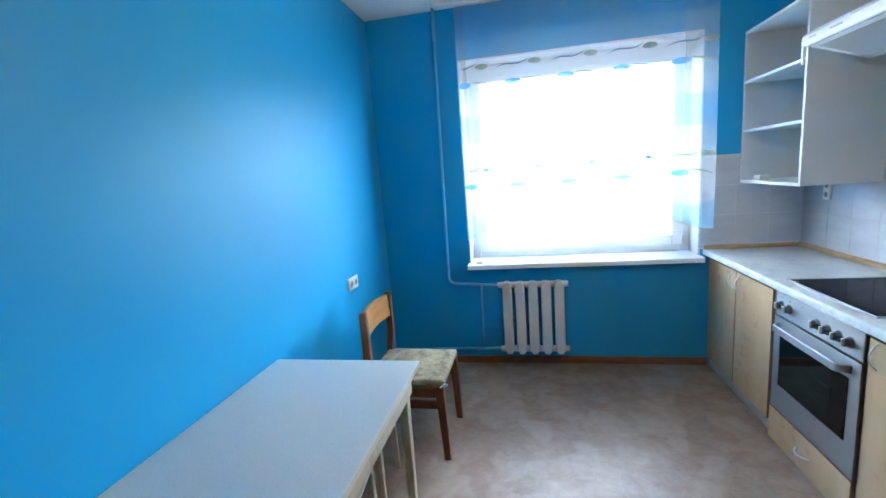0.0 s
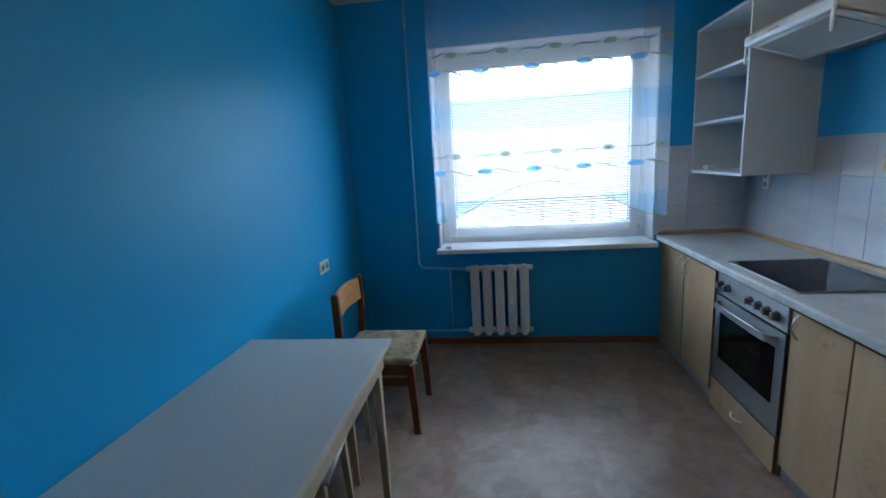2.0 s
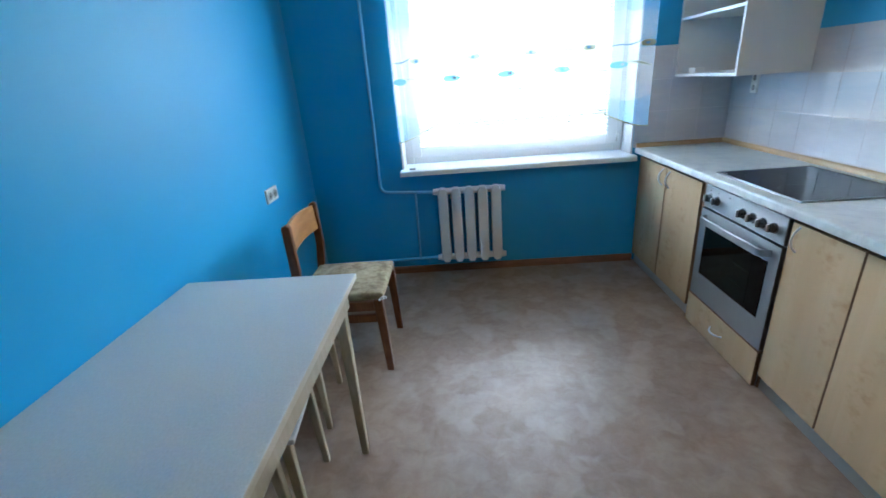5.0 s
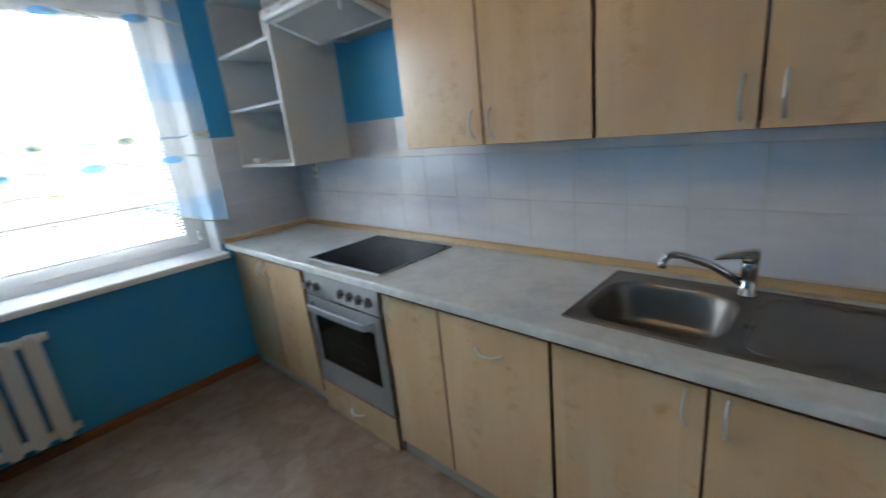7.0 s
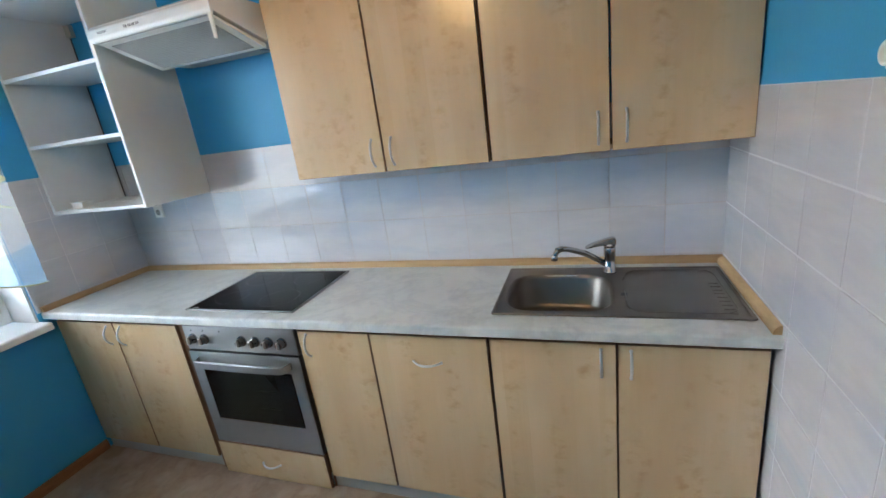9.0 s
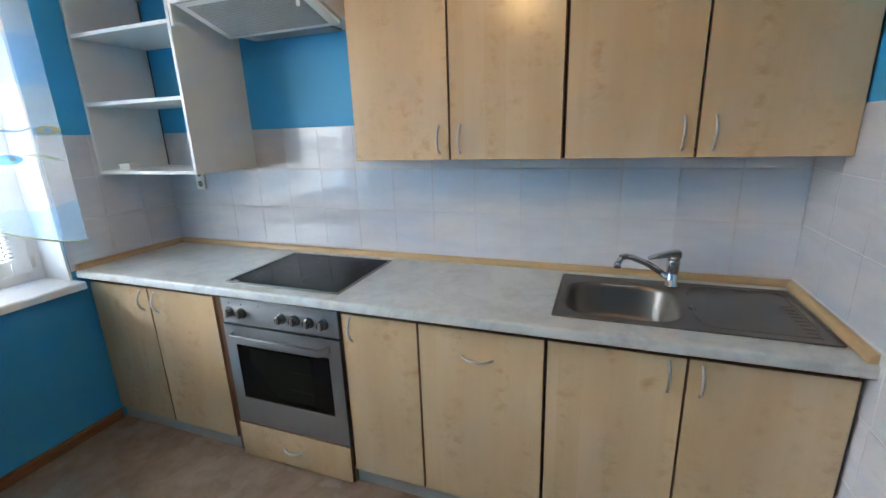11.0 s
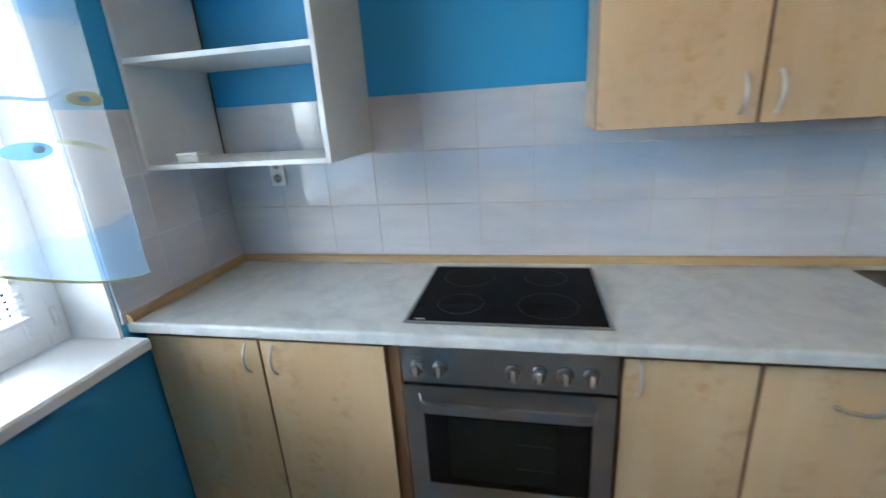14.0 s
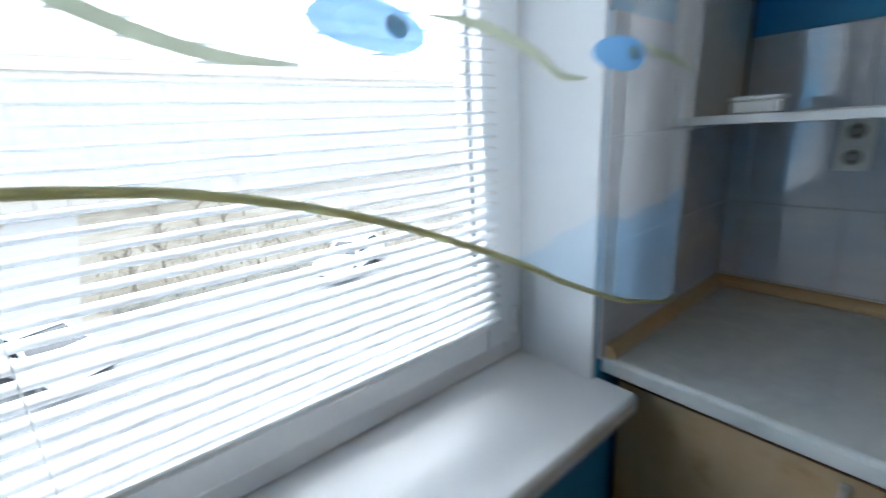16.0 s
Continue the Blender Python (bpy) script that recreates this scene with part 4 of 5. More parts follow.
part("hanger", box(QB - 0.03, QB - 0.005, QY1 - 0.07, QY1 - 0.03, 2.24, 2.30, 0.002), dull_chrome, sh)
bx = thing("small_white_box", 1.70, 3.40, QZ0 + 0.017, "small white plastic box on the shelf board", "box")
part("body", box(1.66, 1.72, 3.35, 3.43, QZ0 + 0.0172, QZ0 + 0.042, 0.003), white_plastic, bx)
part("lid", box(1.658, 1.722, 3.348, 3.432, QZ0 + 0.0422, QZ0 + 0.05, 0.002), white_plastic, bx)
solo("paper_slip", box(1.80, 1.95, 3.22, 3.36, QZ0 + 0.0172, QZ0 + 0.019), white_plastic, "loose white slip lying on the shelf", "paper")

# ---- hood ----
GY0, GY1, GX = 2.115, 2.745, 1.545
hood = thing("cooker_hood", 1.78, 2.43, 1.95, "white slim cooker hood with grey filter", "cooker hood")
part("body", prism([(GX + 0.012, 2.05), (GX + 0.012, 2.10), (GX + 0.05, 2.118), (XR - 0.005, 2.118), (XR - 0.005, 1.972), (1.83, 1.972)], "y", GY0, GY1, 0.003), hood_white, hood)
part("front_bar", prism([(GX, 2.038), (GX - 0.006, 2.052), (GX - 0.004, 2.085), (GX + 0.011, 2.098), (GX + 0.011, 2.036)], "y", GY0 - 0.004, GY1 + 0.004, 0.003), hood_white, hood)
# solid dark strip paints the shade in the gap behind the bar
part("shadow_gap", box(GX + 0.0115, GX + 0.0155, GY0 + 0.01, GY1 - 0.01, 2.0375, 2.05), knob_grey, hood, "dark strip standing in for shade behind the front bar")
part("filter_frame", prism([(GX + 0.016, 2.042), (GX + 0.016, 2.036), (1.826, 1.95), (1.832, 1.955), (1.83, 1.968)], "y", GY0 + 0.015, GY1 - 0.015), white_plastic, hood)
fl = bmesh.new()
for k in range(22):
    t = 0.1 + 0.8 * k / 21
    x, z = GX + 0.016 + t * (1.826 - GX - 0.016), 2.036 - t * 0.086
    box(x - 0.0035, x + 0.0035, GY0 + 0.055, GY1 - 0.055, z - 0.004, z - 0.0003, into=fl)
part("filter_grille", fl, filter_grey, hood, "grey slatted grease filter")
part("motor_grille", box(1.85, 1.98, GY0 + 0.10, GY1 - 0.10, 1.962, 1.9715, 0.002), filter_grey, hood)
for y in (GY0 + 0.004, GY1 - 0.005):
    part("front_clip", prism([(y - 0.008, 2.04), (y + 0.008, 2.04), (y + 0.006, 1.955), (y - 0.006, 1.955)], "x", GX - 0.004, GX + 0.004, 0.001), white_plastic, hood)
for k in range(4):
    part("button", box(GX - 0.0085, GX - 0.003, 2.46 + k * 0.022, 2.474 + k * 0.022, 2.064, 2.072, 0.001), mark_grey, hood)
part("name_mark", box(GX - 0.0065, GX - 0.0045, 2.64, 2.69, 2.066, 2.074), mark_grey, hood)

# ---- sockets and switches ----


def double_socket(name, spot, normal_axis, sign, along, label, size=0.15):
    """A double wall socket; along is the axis on which its two outlets lie."""
    s = thing(name, *spot, label, "socket")
    ax = {"x": 0, "y": 1, "z": 2}
    half = {a: size * 0.265 for a in "xyz"}
    half[along] = size / 2
    k = size / 0.15

    def slab(h, d0, d1, bev):
        a, b = list(spot), list(spot)
        for k in "xyz":
            if k == normal_axis:
                a[ax[k]], b[ax[k]] = sorted((spot[ax[k]] + sign * d0, spot[ax[k]] + sign * d1))
            else:
                a[ax[k]], b[ax[k]] = spot[ax[k]] - h[k], spot[ax[k]] + h[k]
        return box(a[0], b[0], a[1], b[1], a[2], b[2], bev, 2)
    part("plate", slab(half, 0.0, 0.012, 0.003), white_plastic, s)
    for o in (-0.036 * k, 0.036 * k):
        c = Vector(spot)
        c[ax[along]] += o
        n = Vector((0, 0, 0))
        n[ax[normal_axis]] = sign
        part("outlet", lathe(c, n, [(0.012, 0.03 * k), (0.0155, 0.029 * k), (0.016, 0.0275 * k), (0.0155, 0.024 * k), (0.0135, 0.023 * k)]), white_plastic, s)
        part("recess", lathe(c, n, [(0.0128, 0.0228 * k), (0.0138, 0.022 * k), (0.0139, 0.001)]), socket_grey, s, "grey socket recess")
        e = Vector((0, 0, 0))
        e[ax[along]] = 0.0095
        for q in (-1, 1):
            part("pin_hole", tube([c + n * 0.0134 + e * q, c + n * 0.0146 + e * q], 0.004, 8), rubber, s)
    return s


double_socket("double_socket", (XL, 2.775, 0.893), "x", 1, "y", "white double socket on the blue wall")
double_socket("double_socket", (XR - TB, 3.278, 1.281), "x", -1, "z", "white double socket on the tiles under the shelf", 0.122)
sw = thing("wall_socket", 1.115, YE, 1.585, "small white socket above the end wall tiles", "socket")
part("plate", box(1.087, 1.143, YE, YE + 0.008, 1.557, 1.613, 0.004, 2), white_plastic, sw)
part("outlet", lathe((1.115, YE, 1.585), (0, 1, 0), [(0.008, 0.023), (0.022, 0.0215), (0.024, 0.0195), (0.023, 0.0165), (0.012, 0.0155)]), white_plastic, sw)

# ---- table ----
PX0, PX1, PY0, PY1, PZ = -0.985, -0.305, 0.785, 1.857, 0.77
tb = thing("kitchen_table", (PX0 + PX1) / 2, (PY0 + PY1) / 2, 0, "pale grey laminate kitchen table with cream legs", "table")
part("tabletop", box(PX0 + 0.002, PX1 - 0.002, PY0 + 0.002, PY1 - 0.002, PZ - 0.02, PZ, 0.001), table_top_mat, tb)
bm = bmesh.new()
for a, b, cc, dd in ((PX0, PX1, PY0, PY0 + 0.0015), (PX0, PX1, PY1 - 0.0015, PY1), (PX1 - 0.0015, PX1, PY0, PY1)):
    box(a, b, cc, dd, PZ - 0.021, PZ - 0.0015, into=bm)
part("edge_band", bm, table_edge, tb, "cream edge band")
LX0, LX1, LY0, LY1 = -0.93, -0.345, 0.9, 1.71
bm = bmesh.new()
box(LX0 - 0.012, LX0 + 0.008, LY0, LY1, PZ - 0.085, PZ - 0.021, into=bm)
box(PX1 - 0.024, PX1 - 0.006, LY0 - 0.012, LY1 + 0.012, PZ - 0.075, PZ - 0.021, into=bm)
box(LX0, PX1 - 0.024, LY0 - 0.012, LY0 + 0.008, PZ - 0.085, PZ - 0.021, into=bm)
box(LX0, PX1 - 0.024, LY1 - 0.008, LY1 + 0.012, PZ - 0.085, PZ - 0.021, into=bm)
part("apron", bm, cream_wood, tb)


def taper(x, y, z0, z1, w0, w1, dx=0.0, dy=0.0):
    bm = bmesh.new()
    r = [[bm.verts.new((x + ox + sx * w / 2, y + oy + sy * w / 2, z)) for sx, sy in ((-1, -1), (1, -1), (1, 1), (-1, 1))] for z, w, ox, oy in ((z0, w0, dx, dy), (z1, w1, 0, 0))]
    bm.faces.new(list(reversed(r[0]))), bm.faces.new(r[1])
    for k in range(4):
        bm.faces.new((r[0][k], r[0][(k + 1) % 4], r[1][(k + 1) % 4], r[1][k]))
    bmesh.ops.bevel(bm, geom=list(bm.edges), offset=0.003, segments=1, affect="EDGES")
    return bm


for x in (LX0, LX1):
    for y in (LY0, LY1):
        part("leg", taper(x, y, 0, PZ - 0.02, 0.028, 0.042), cream_wood, tb)

# ---- stools under the table ----
stool = thing("stool", -0.66, 1.50, 0, "grey laminate stool with thin cream legs at the table", "stool", "stools under the table")
part("seat", box(-0.85, -0.46, 1.32, 1.68, 0.43, 0.45, 0.004, 2), table_top_mat, stool)
bm = bmesh.new()
for a, b, cc, dd in ((-0.82, -0.49, 1.345, 1.36), (-0.82, -0.49, 1.64, 1.655), (-0.82, -0.805, 1.36, 1.64), (-0.505, -0.49, 1.36, 1.64)):
    box(a, b, cc, dd, 0.375, 0.429, into=bm)
part("apron", bm, cream_wood, stool)
for x, dx in ((-0.81, -0.01), (-0.5, 0.01)):
    for y, dy in ((1.355, -0.015), (1.645, 0.015)):
        part("leg", taper(x, y, 0, 0.429, 0.024, 0.034, dx, dy), cream_wood, stool)
stool.matrix_basis = pose(-0.655, 1.497, 0, 0, 0, 6)
for x, y, turn in ((-0.63, 0.80, 2), (-0.66, 1.158, 3), (-0.724, 1.997, 6)):
    copy_thing(stool, pose(x, y, 0, 0, 0, turn))

# ---- chair ----
ch = thing("dining_chair", -0.53, 2.49, 0, "brown wooden chair with worn olive padded seat", "chair")


def bar(x0, x1, y0, y1, z0, z1, b=0.005):
    return box(x0, x1, y0, y1, z0, z1, b, 2)


for y in (2.275, 2.695):
    part("front_leg", taper(-0.33, y, 0, 0.435, 0.036, 0.046, 0.018, 0), chair_wood, ch)
    out = [(-0.80, 0), (-0.77, 0), (-0.725, 0.43), (-0.70, 0.60), (-0.705, 0.845), (-0.722, 0.855), (-0.745, 0.845), (-0.745, 0.60), (-0.765, 0.43)]
    part("back_post", prism(out, "y", y - 0.016, y + 0.016, 0.004), chair_wood, ch)
    part("side_rail", bar(-0.75, -0.335, y - 0.02, y + 0.012, 0.372, 0.425), chair_wood, ch)
    part("side_stretcher", bar(-0.765, -0.325, y - 0.013, y + 0.01, 0.302, 0.346), chair_wood, ch)
part("front_rail", bar(-0.36, -0.338, 2.29, 2.68, 0.365, 0.425), chair_wood, ch)
part("back_rail", bar(-0.76, -0.738, 2.29, 2.68, 0.365, 0.425), chair_wood, ch)
bm = bmesh.new()
rows = []
for k in range(13):
    t = k / 12
    y = 2.291 + (2.679 - 2.291) * t
    bow = -0.022 * math.sin(math.pi * t)
    rows.append([bm.verts.new((x + bow, y, z)) for x, z in ((-0.712, 0.70), (-0.727, 0.70), (-0.735, 0.838 + 0.006 * math.sin(math.pi * t)), (-0.72, 0.838 + 0.006 * math.sin(math.pi * t)))])
for p, q in zip(rows, rows[1:]):
    for k in range(4):
        bm.faces.new((p[k], q[k], q[(k + 1) % 4], p[(k + 1) % 4]))
bm.faces.new(list(reversed(rows[0]))), bm.faces.new(rows[-1])
bmesh.ops.recalc_face_normals(bm, faces=bm.faces)
part("backrest", bm, back_wood, ch, "golden curved plywood backrest")
bm = box(-0.755, -0.30, 2.268, 2.702, 0.425, 0.468, 0.016, 3)
bmesh.ops.subdivide_edges(bm, edges=list(bm.edges), cuts=3, use_grid_fill=True)
for v in bm.verts:
    u, w = (v.co.x + 0.53) / 0.23, (v.co.y - 2.485) / 0.217
    if v.co.z > 0.45:
        v.co.z += 0.012 * max(0, 1 - u * u) * max(0, 1 - w * w) + 0.003 * noise.noise(v.co * 14)
part("seat", bm, seat_cloth, ch, "worn olive cloth seat pad", smooth=True)
part("torn_lining", bar(-0.312, -0.297, 2.262, 2.285, 0.428, 0.448, 0.006), white_plastic, ch, "white padding showing at the torn corner")

# ---- pendant lamp ----
PXY = (0.5, 1.56)
lamp = thing("pendant_lamp", *PXY, 2.23, "plain warm bulb hanging from the ceiling", "lamp")
part("ceiling_rose", lathe((*PXY, ZC), (0, 0, -1), [(0, 0.045), (0.012, 0.043), (0.03, 0.02), (0.035, 0.006)]), white_plastic, lamp, smooth=True)
part("cord", tube([(*PXY, ZC - 0.03), (*PXY, 2.39)], 0.003, 6), rubber, lamp)
part("socket", tube([(*PXY, 2.4), (*PXY, 2.33)], [0.014, 0.02], 14), rubber, lamp)
bulb_mat = material("warm_bulb", (1, 0.8, 0.5), 0.3)
bulb_mat.node_tree.nodes["Principled BSDF"].inputs["Emission Color"].default_value = (1.0, 0.6, 0.25, 1)
bulb_mat.node_tree.nodes["Principled BSDF"].inputs["Emission Strength"].default_value = 12.5
part("bulb", lathe((*PXY, 2.33), (0, 0, -1), [(0.0, 0.014), (0.02, 0.02), (0.045, 0.03), (0.065, 0.032), (0.08, 0.028), (0.093, 0.017), (0.1, 0.004)], 18), bulb_mat, lamp, "glowing warm bulb", smooth=True)

for a, b, r in ((0.0, 0.0, 0.009), (0.018, 0.004, 0.007), (0.004, 0.022, 0.008), (-0.022, -0.003, 0.006)):
    part("stuffing", lathe((-0.315 + b, 2.274 + a, 0.437), (0, 0, 1), [(-r, 0.001), (-r * 0.6, r * 0.8), (0, r), (r * 0.7, r * 0.7), (r, 0.001)]), white_plaster, ch, "white stuffing at the worn seat corner")

# ---- outside ----
GZ = -5.0
dry_ground = material("pale_dry_grass_ground", (0.5, 0.45, 0.36), 0.9)
_v = coords(dry_ground)
to_base(dry_ground, mixed(dry_ground, ramp(dry_ground, noise_of(dry_ground, _v, 0.35, 8, 0.7), [(0.4, (0, 0, 0)), (0.62, (1, 1, 1))]), (0.055, 0.045, 0.027), (0.105, 0.092, 0.07)))
asphalt = material("pale_worn_asphalt", (0.3, 0.3, 0.3), 0.85)
to_base(asphalt, mixed(asphalt, noise_of(asphalt, coords(asphalt), 1.2, 8), (0.08, 0.08, 0.079), (0.125, 0.124, 0.12)))
solo("ground", box(-600, 600, -600, 1200, GZ - 0.3, GZ), dry_ground, "pale dry ground of the courtyard", "ground", kind="structure")
solo("road", box(-60, 70, 9.0, 23.0, GZ, GZ + 0.02), asphalt, "pale worn asphalt driveway", "road", kind="structure")
solo("road", box(-6.0, -0.6, 23.0, 70.0, GZ, GZ + 0.02), asphalt, "pale asphalt path across the yard", "road", kind="structure")
kerb_mat = material("grey_concrete_kerb", (0.15, 0.147, 0.14), 0.85)
soil = material("dark_damp_soil", (0.04, 0.035, 0.028), 0.9)
to_base(soil, mixed(soil, ramp(soil, noise_of(soil, coords(soil), 1.6, 8, 0.7), [(0.42, (0, 0, 0)), (0.58, (1, 1, 1))]), (0.02, 0.018, 0.014), (0.07, 0.065, 0.045)))
solo("verge", box(0.4, 9.0, 23.15, 25.2, GZ, GZ + 0.05, 0.02), soil, "dark damp soil verge behind the kerb", "verge", kind="structure")
solo("kerb", box(-0.6, 70, 23.0, 23.15, GZ, GZ + 0.13, 0.01), kerb_mat, "grey concrete kerb along the driveway", "kerb", kind="structure")
white_car = material("white_car_paint", (0.75, 0.76, 0.78), 0.2)
grey_car = material("grey_car_paint", (0.18, 0.19, 0.2), 0.25)
car_glass = material("dark_car_glass", (0.012, 0.014, 0.017), 0.15, 0.0, 0.12)
lamp_glass = material("clear_lamp_glass", (0.6, 0.6, 0.58), 0.1)
tail_red = material("red_lamp_glass", (0.4, 0.02, 0.02), 0.2)


def car(x, y, turn, paint, label):
    """A parked hatchback, built along its own x axis."""
    c = thing("car", 0, 0, 0, label, "car", "parked cars")
    low = [(-2.05, 0.35), (-2.1, 0.62), (-2.02, 0.92), (-0.9, 0.98), (1.0, 0.98), (1.95, 0.86), (2.12, 0.6), (2.08, 0.32)]
    part("body", prism(low, "y", -0.86, 0.86, 0.05), paint, c)
    bm = bmesh.new()
    lo = [bm.verts.new(p) for p in ((-1.95, -0.8, 0.96), (0.95, -0.8, 0.96), (0.95, 0.8, 0.96), (-1.95, 0.8, 0.96))]
    hi = [bm.verts.new(p) for p in ((-1.55, -0.62, 1.42), (0.05, -0.62, 1.42), (0.05, 0.62, 1.42), (-1.55, 0.62, 1.42))]
    bm.faces.new(hi)
    for k in range(4):
        bm.faces.new((lo[k], lo[(k + 1) % 4], hi[(k + 1) % 4], hi[k]))
    part("cabin_glass", bm, car_glass, c, "dark car windows")
    part("roof", box(-1.6, 0.1, -0.65, 0.65, 1.405, 1.46, 0.025, 2), paint, c)
    for q in (-1, 1):
        for a, b in (((0.93, q * 0.79, 0.97), (0.06, q * 0.64, 1.42)), ((-0.55, q * 0.8, 0.97), (-0.6, q * 0.64, 1.42)), ((-1.93, q * 0.79, 0.97), (-1.55, q * 0.64, 1.42))):
            part("pillar", tube([a, b], 0.035, 6), paint, c)
        part("headlight", box(1.9, 2.06, q * 0.7 - 0.15, q * 0.7 + 0.15, 0.64, 0.8, 0.03), lamp_glass, c)
        part("tail_light", box(-2.1, -1.98, q * 0.72 - 0.1, q * 0.72 + 0.1, 0.66, 0.88, 0.02), tail_red, c)
        part("wing_mirror", box(0.6, 0.74, q * 0.92 - 0.08, q * 0.92 + 0.08, 0.95, 1.08, 0.03), paint, c)
        for wx in (-1.3, 1.3):
            w = part("wheel", tube([(wx, q * 0.72, 0.31), (wx, q * 0.88, 0.31)], 0.31, 20), rubber, c)
            part("rim", tube([(wx, q * 0.875, 0.31), (wx, q * 0.89, 0.31)], 0.2, 14), dull_chrome, w)
    c.matrix_basis = pose(x, y, GZ + 0.02, 0, 0, turn)
    return c


car(9.9, 21.8, 214, white_car, "white hatchback parked by the kerb")
car(-1.3, 19.6, -62, white_car, "white car parked on the driveway below the window")
car(-5.2, 20.2, -70, grey_car, "dark grey car parked beside a white one")

bark = solid_wood("grey_brown_bark", (0.10, 0.08, 0.06), (0.2, 0.17, 0.13), 0.8)


def bare_tree(x, y, h, seed):
    rnd = random.Random(seed)
    t = thing("bare_tree", x, y, GZ, "leafless young tree standing in dry grass", "tree", "bare trees")
    part("trunk", tube([(x, y, GZ), (x + 0.06, y, GZ + h * 0.4), (x, y + 0.05, GZ + h)], [0.09, 0.06, 0.012], 8), bark, t)
    bm = bmesh.new()
    for k in range(26):
        z = GZ + h * rnd.uniform(0.25, 0.95)
        a, r = rnd.uniform(0, 6.28), h * rnd.uniform(0.12, 0.3)
        e = Vector((x + r * math.cos(a), y + r * math.sin(a), z + r * rnd.uniform(0.5, 1.1)))
        s = Vector((x, y, z))
        m = (s + e) / 2 + Vector((0, 0, -0.06 * r))
        tube([s, m, e], [0.03, 0.018, 0.006], 5, into=bm)
        for q in range(3):
            b = s.lerp(e, rnd.uniform(0.4, 0.9))
            tube([b, b + Vector((rnd.uniform(-1, 1), rnd.uniform(-1, 1), rnd.uniform(0.3, 1.2))) * r * 0.4], [0.012, 0.004], 4, into=bm)
    part("branches", bm, bark, t)


for k, (x, y, h) in enumerate(((3.0, 30.0, 2.6), (1.4, 27.0, 2.2), (5.5, 33.0, 3.0), (8.0, 38.0, 2.8), (11.0, 44.0, 3.4), (4.2, 41.0, 2.6))):
    bare_tree(x, y, h, 40 + k)
tuft_mat = material("dry_straw_grass", (0.13, 0.11, 0.06), 0.95)
rnd = random.Random(5)
vs, fs = [], []
for k in range(1500):
    x, y = rnd.uniform(0, 24), rnd.uniform(23.6, 40)
    h, a = rnd.uniform(0.15, 0.5), rnd.uniform(0, 3.14)
    dx, dy = 0.04 * math.cos(a), 0.04 * math.sin(a)
    lx, ly = rnd.uniform(-0.2, 0.2), rnd.uniform(-0.2, 0.2)
    n = len(vs)
    vs += [(x - dx, y - dy, GZ), (x + dx, y + dy, GZ), (x + lx, y + ly, GZ + h)]
    fs.append((n, n + 1, n + 2))
me = bpy.data.meshes.new("dry_grass")
me.from_pydata(vs, [], fs)
me.materials.append(tuft_mat)
tagged(new("dry_grass", me), "dry straw-coloured grass tufts in the yard", "grass", kind="stuff")
for k, x in enumerate((13.6, 16.2, 18.8)):
    solo("bollard", tube([(x, 24.6, GZ), (x, 24.6, GZ + 1.0)], 0.06, 10), bark, "short dark post beside the driveway", "post", "posts along the driveway")

# apartment block across the yard
block = thing("apartment_building", 14, 78, GZ, "long pale five-storey apartment block across the yard", "building")
BX0, BX1, BY, BH = -30.0, 62.0, 72.0, 15.4
part("wall", box(BX0, BX1, BY, BY + 12, GZ, GZ + BH), facade_paint, block)
part("roof", box(BX0 - 0.3, BX1 + 0.3, BY - 0.3, BY + 12.3, GZ + BH, GZ + BH + 0.5), facade_paint, block, "pale flat roof edge")
bw = material("dim_window_panes", (0.06, 0.068, 0.075), 0.15)
wf = bmesh.new()
box(-0.9, 0.9, -0.06, 0.02, 0, 1.5, into=wf)
first = part("facade_window", wf, bw, block)
first.location = Vector((BX0 + 2.4, BY, GZ + 1.2)) - ORIGIN[block.name]
sill = bmesh.new()
for a, b, c2, d2 in ((-0.95, -0.85, 0, 1.55), (0.85, 0.95, 0, 1.55), (-0.95, 0.95, 1.5, 1.6), (-1.0, 1.0, -0.1, 0), (-0.05, 0.05, 0, 1.5)):
    box(a, b, -0.1, 0.03, c2, d2, into=sill)
fm = bpy.data.meshes.new("facade_window_frame")
sill.to_mesh(fm)
sill.free()
fm.materials.append(facade_paint)
for i in range(29):
    for j in range(5):
        o = first if i + j == 0 else first.copy()
        if i + j:
            scene.collection.objects.link(o)
            o.parent = block
        o.location = Vector((BX0 + 2.4 + i * 3.1, BY, GZ + 1.2 + j * 3.0)) - ORIGIN[block.name]
        f = new("facade_window_frame", fm)
        f.parent = o
for i in range(30):
    part("panel_joint", box(BX0 + 0.85 + i * 3.1 - 0.04, BX0 + 0.85 + i * 3.1 + 0.04, BY - 0.03, BY + 0.01, GZ, GZ + BH), kerb_mat, block)

# ---- wall tiles ----
TP, TG, TT = 0.2085, 0.002, 0.0045
TILE = {}
SETTING = random.Random(11)


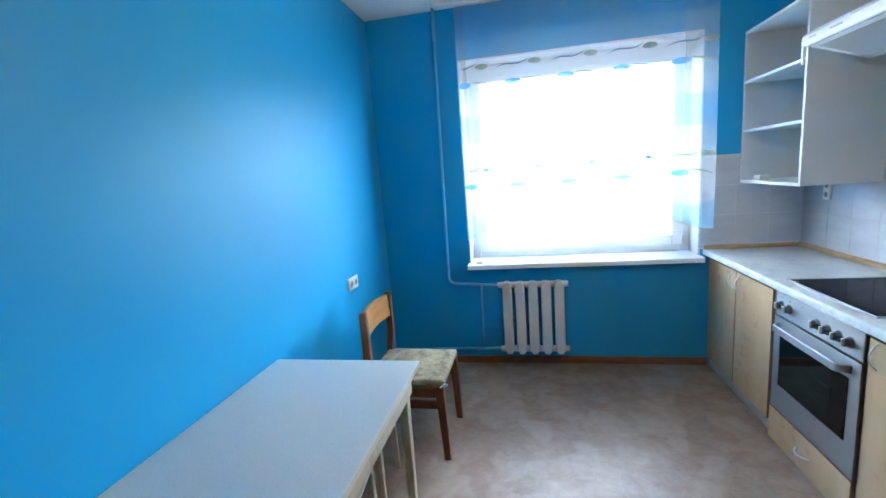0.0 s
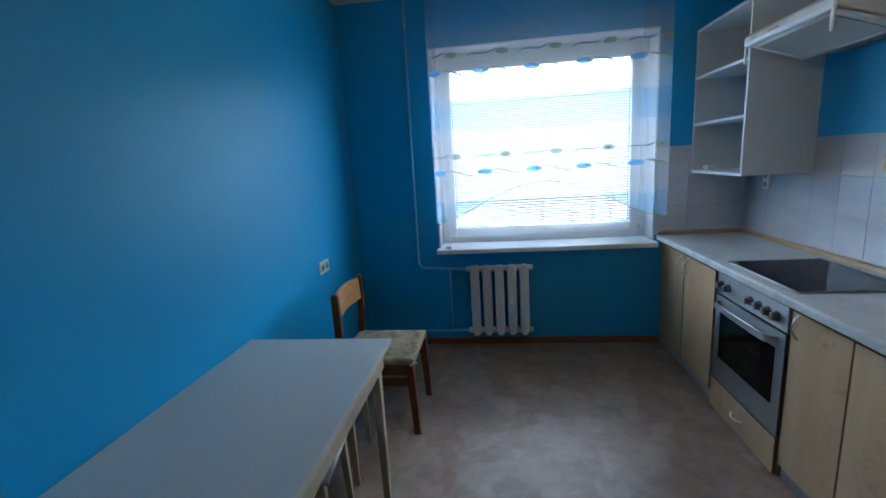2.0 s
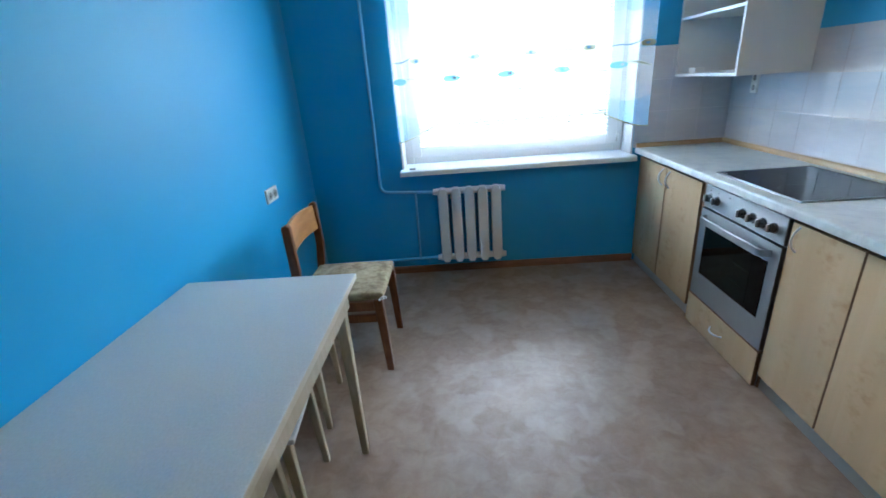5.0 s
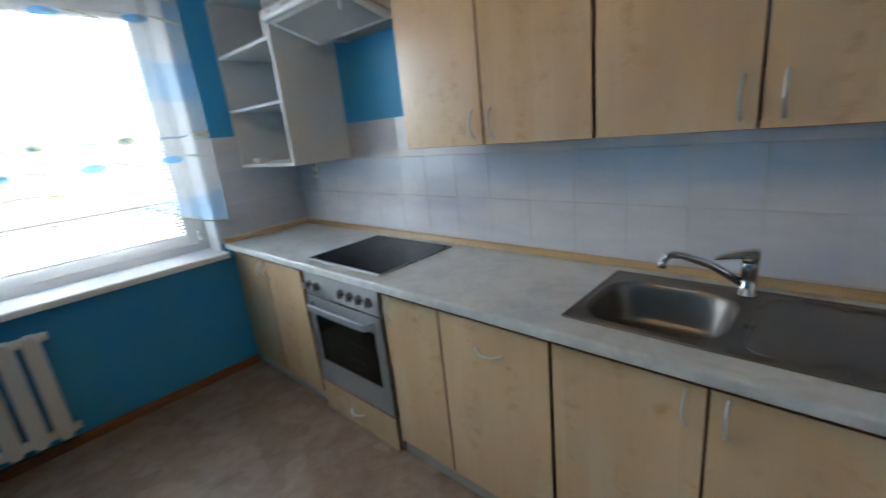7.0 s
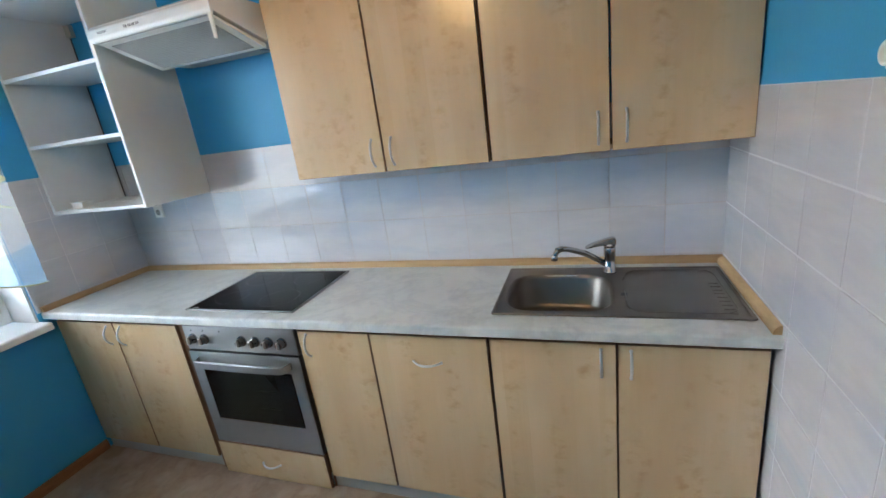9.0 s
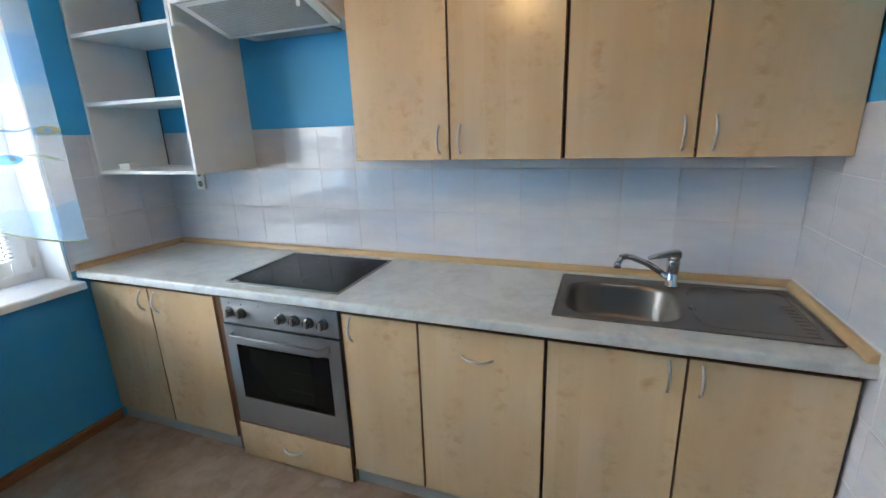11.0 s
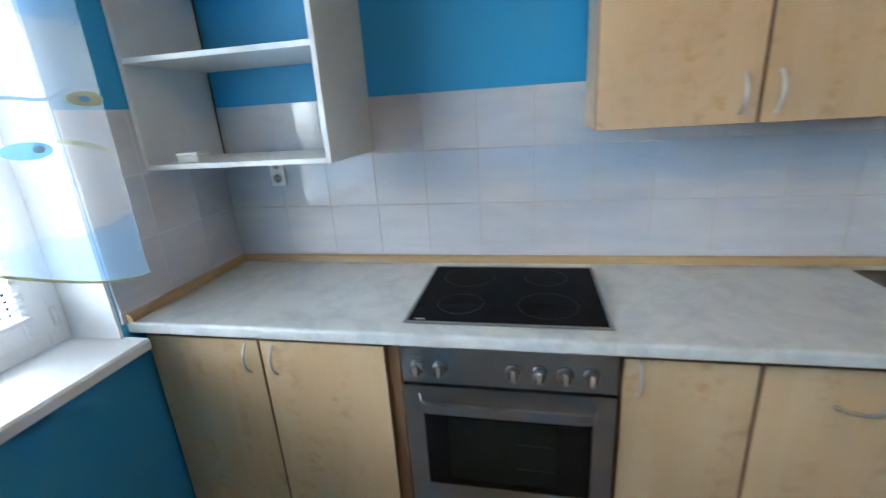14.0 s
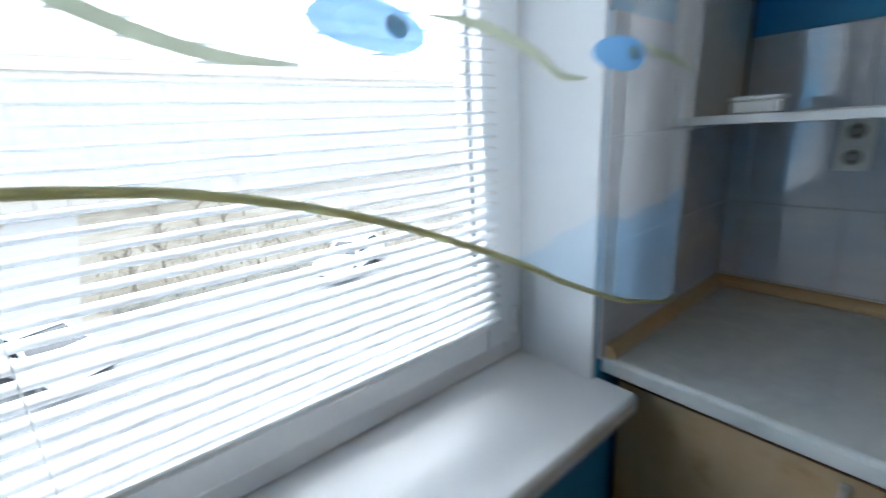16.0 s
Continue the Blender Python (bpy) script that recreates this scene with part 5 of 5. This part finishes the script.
def tile(w, h, axis, at, u, v, parent):
    """One tile with softened edges; meshes are shared by size."""
    key = (round(w, 4), round(h, 4), axis)
    if key not in TILE:
        bm = bmesh.new()
        e = 0.0012
        lo = [(0, 0), (w, 0), (w, h), (0, h)]
        hi = [(e, e), (w - e, e), (w - e, h - e), (e, h - e)]
        pl = {"x-": lambda a, b, d: (-d, a, b), "y-": lambda a, b, d: (a, -d, b), "y+": lambda a, b, d: (a, d, b)}[axis]
        r = [[bm.verts.new(pl(a, b, d)) for a, b in q] for q, d in ((lo, 0.0), (lo, TT * 0.6), (hi, TT))]
        for p, q in zip(r, r[1:]):
            for k in range(4):
                bm.faces.new((p[k], p[(k + 1) % 4], q[(k + 1) % 4], q[k]))
        bm.faces.new(r[2])
        bmesh.ops.recalc_face_normals(bm, faces=bm.faces)
        me = bpy.data.meshes.new("tile")
        bm.to_mesh(me)
        bm.free()
        me.materials.append(tile_mat)
        TILE[key] = me
    ob = new("tile", TILE[key])
    ob.parent = parent
    pos = {"x-": (at, u, v), "y-": (u, at, v), "y+": (u, at, v)}[axis]
    ob.location = Vector(pos) - ORIGIN[parent.name]
    tilt = [radians(SETTING.uniform(-0.22, 0.22)) for _ in range(2)]
    ob.rotation_euler = (0, tilt[0], tilt[1]) if axis == "x-" else (tilt[0], 0, tilt[1])


def tiled(name, label, axis, at, u0, u1, z0, z1, ujoint, zjoint, joint=grout, gap=TG):
    bed = {"x-": lambda: box(at - 0.0055, at, u0, u1, z0, z1), "y-": lambda: box(u0, u1, at - 0.0055, at, z0, z1), "y+": lambda: box(u0, u1, at, at + 0.0055, z0, z1)}[axis]()
    root = solo(name, bed, joint, label, "tiles", kind="structure")
    s = 1 if axis == "y+" else -1

    def cuts(lo, hi, j):
        first = j - math.ceil((j - lo) / TP) * TP
        edges = [lo] + [e for e in (first + TP * k for k in range(60)) if lo + 0.012 < e < hi - 0.012] + [hi]
        return list(zip(edges, edges[1:]))
    for a, b in cuts(u0, u1, ujoint):
        for c, d in cuts(z0, z1, zjoint):
            tile(b - a - gap, d - c - gap, axis, at + s * 0.0025, a + gap / 2, c + gap / 2, root)


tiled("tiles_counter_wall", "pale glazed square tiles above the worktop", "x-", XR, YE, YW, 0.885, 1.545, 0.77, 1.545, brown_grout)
tiled("tiles_window_wall", "pale glazed square tiles beside the window", "y-", YW, 1.383, XR, 0.885, 1.545, 1.81, 1.545)
tiled("tiles_end_wall", "pale glazed square tiles on the end wall", "y+", YE, 0.70, XR, 0.0, 1.545, 1.80, 1.545, pale_grout, 0.004)
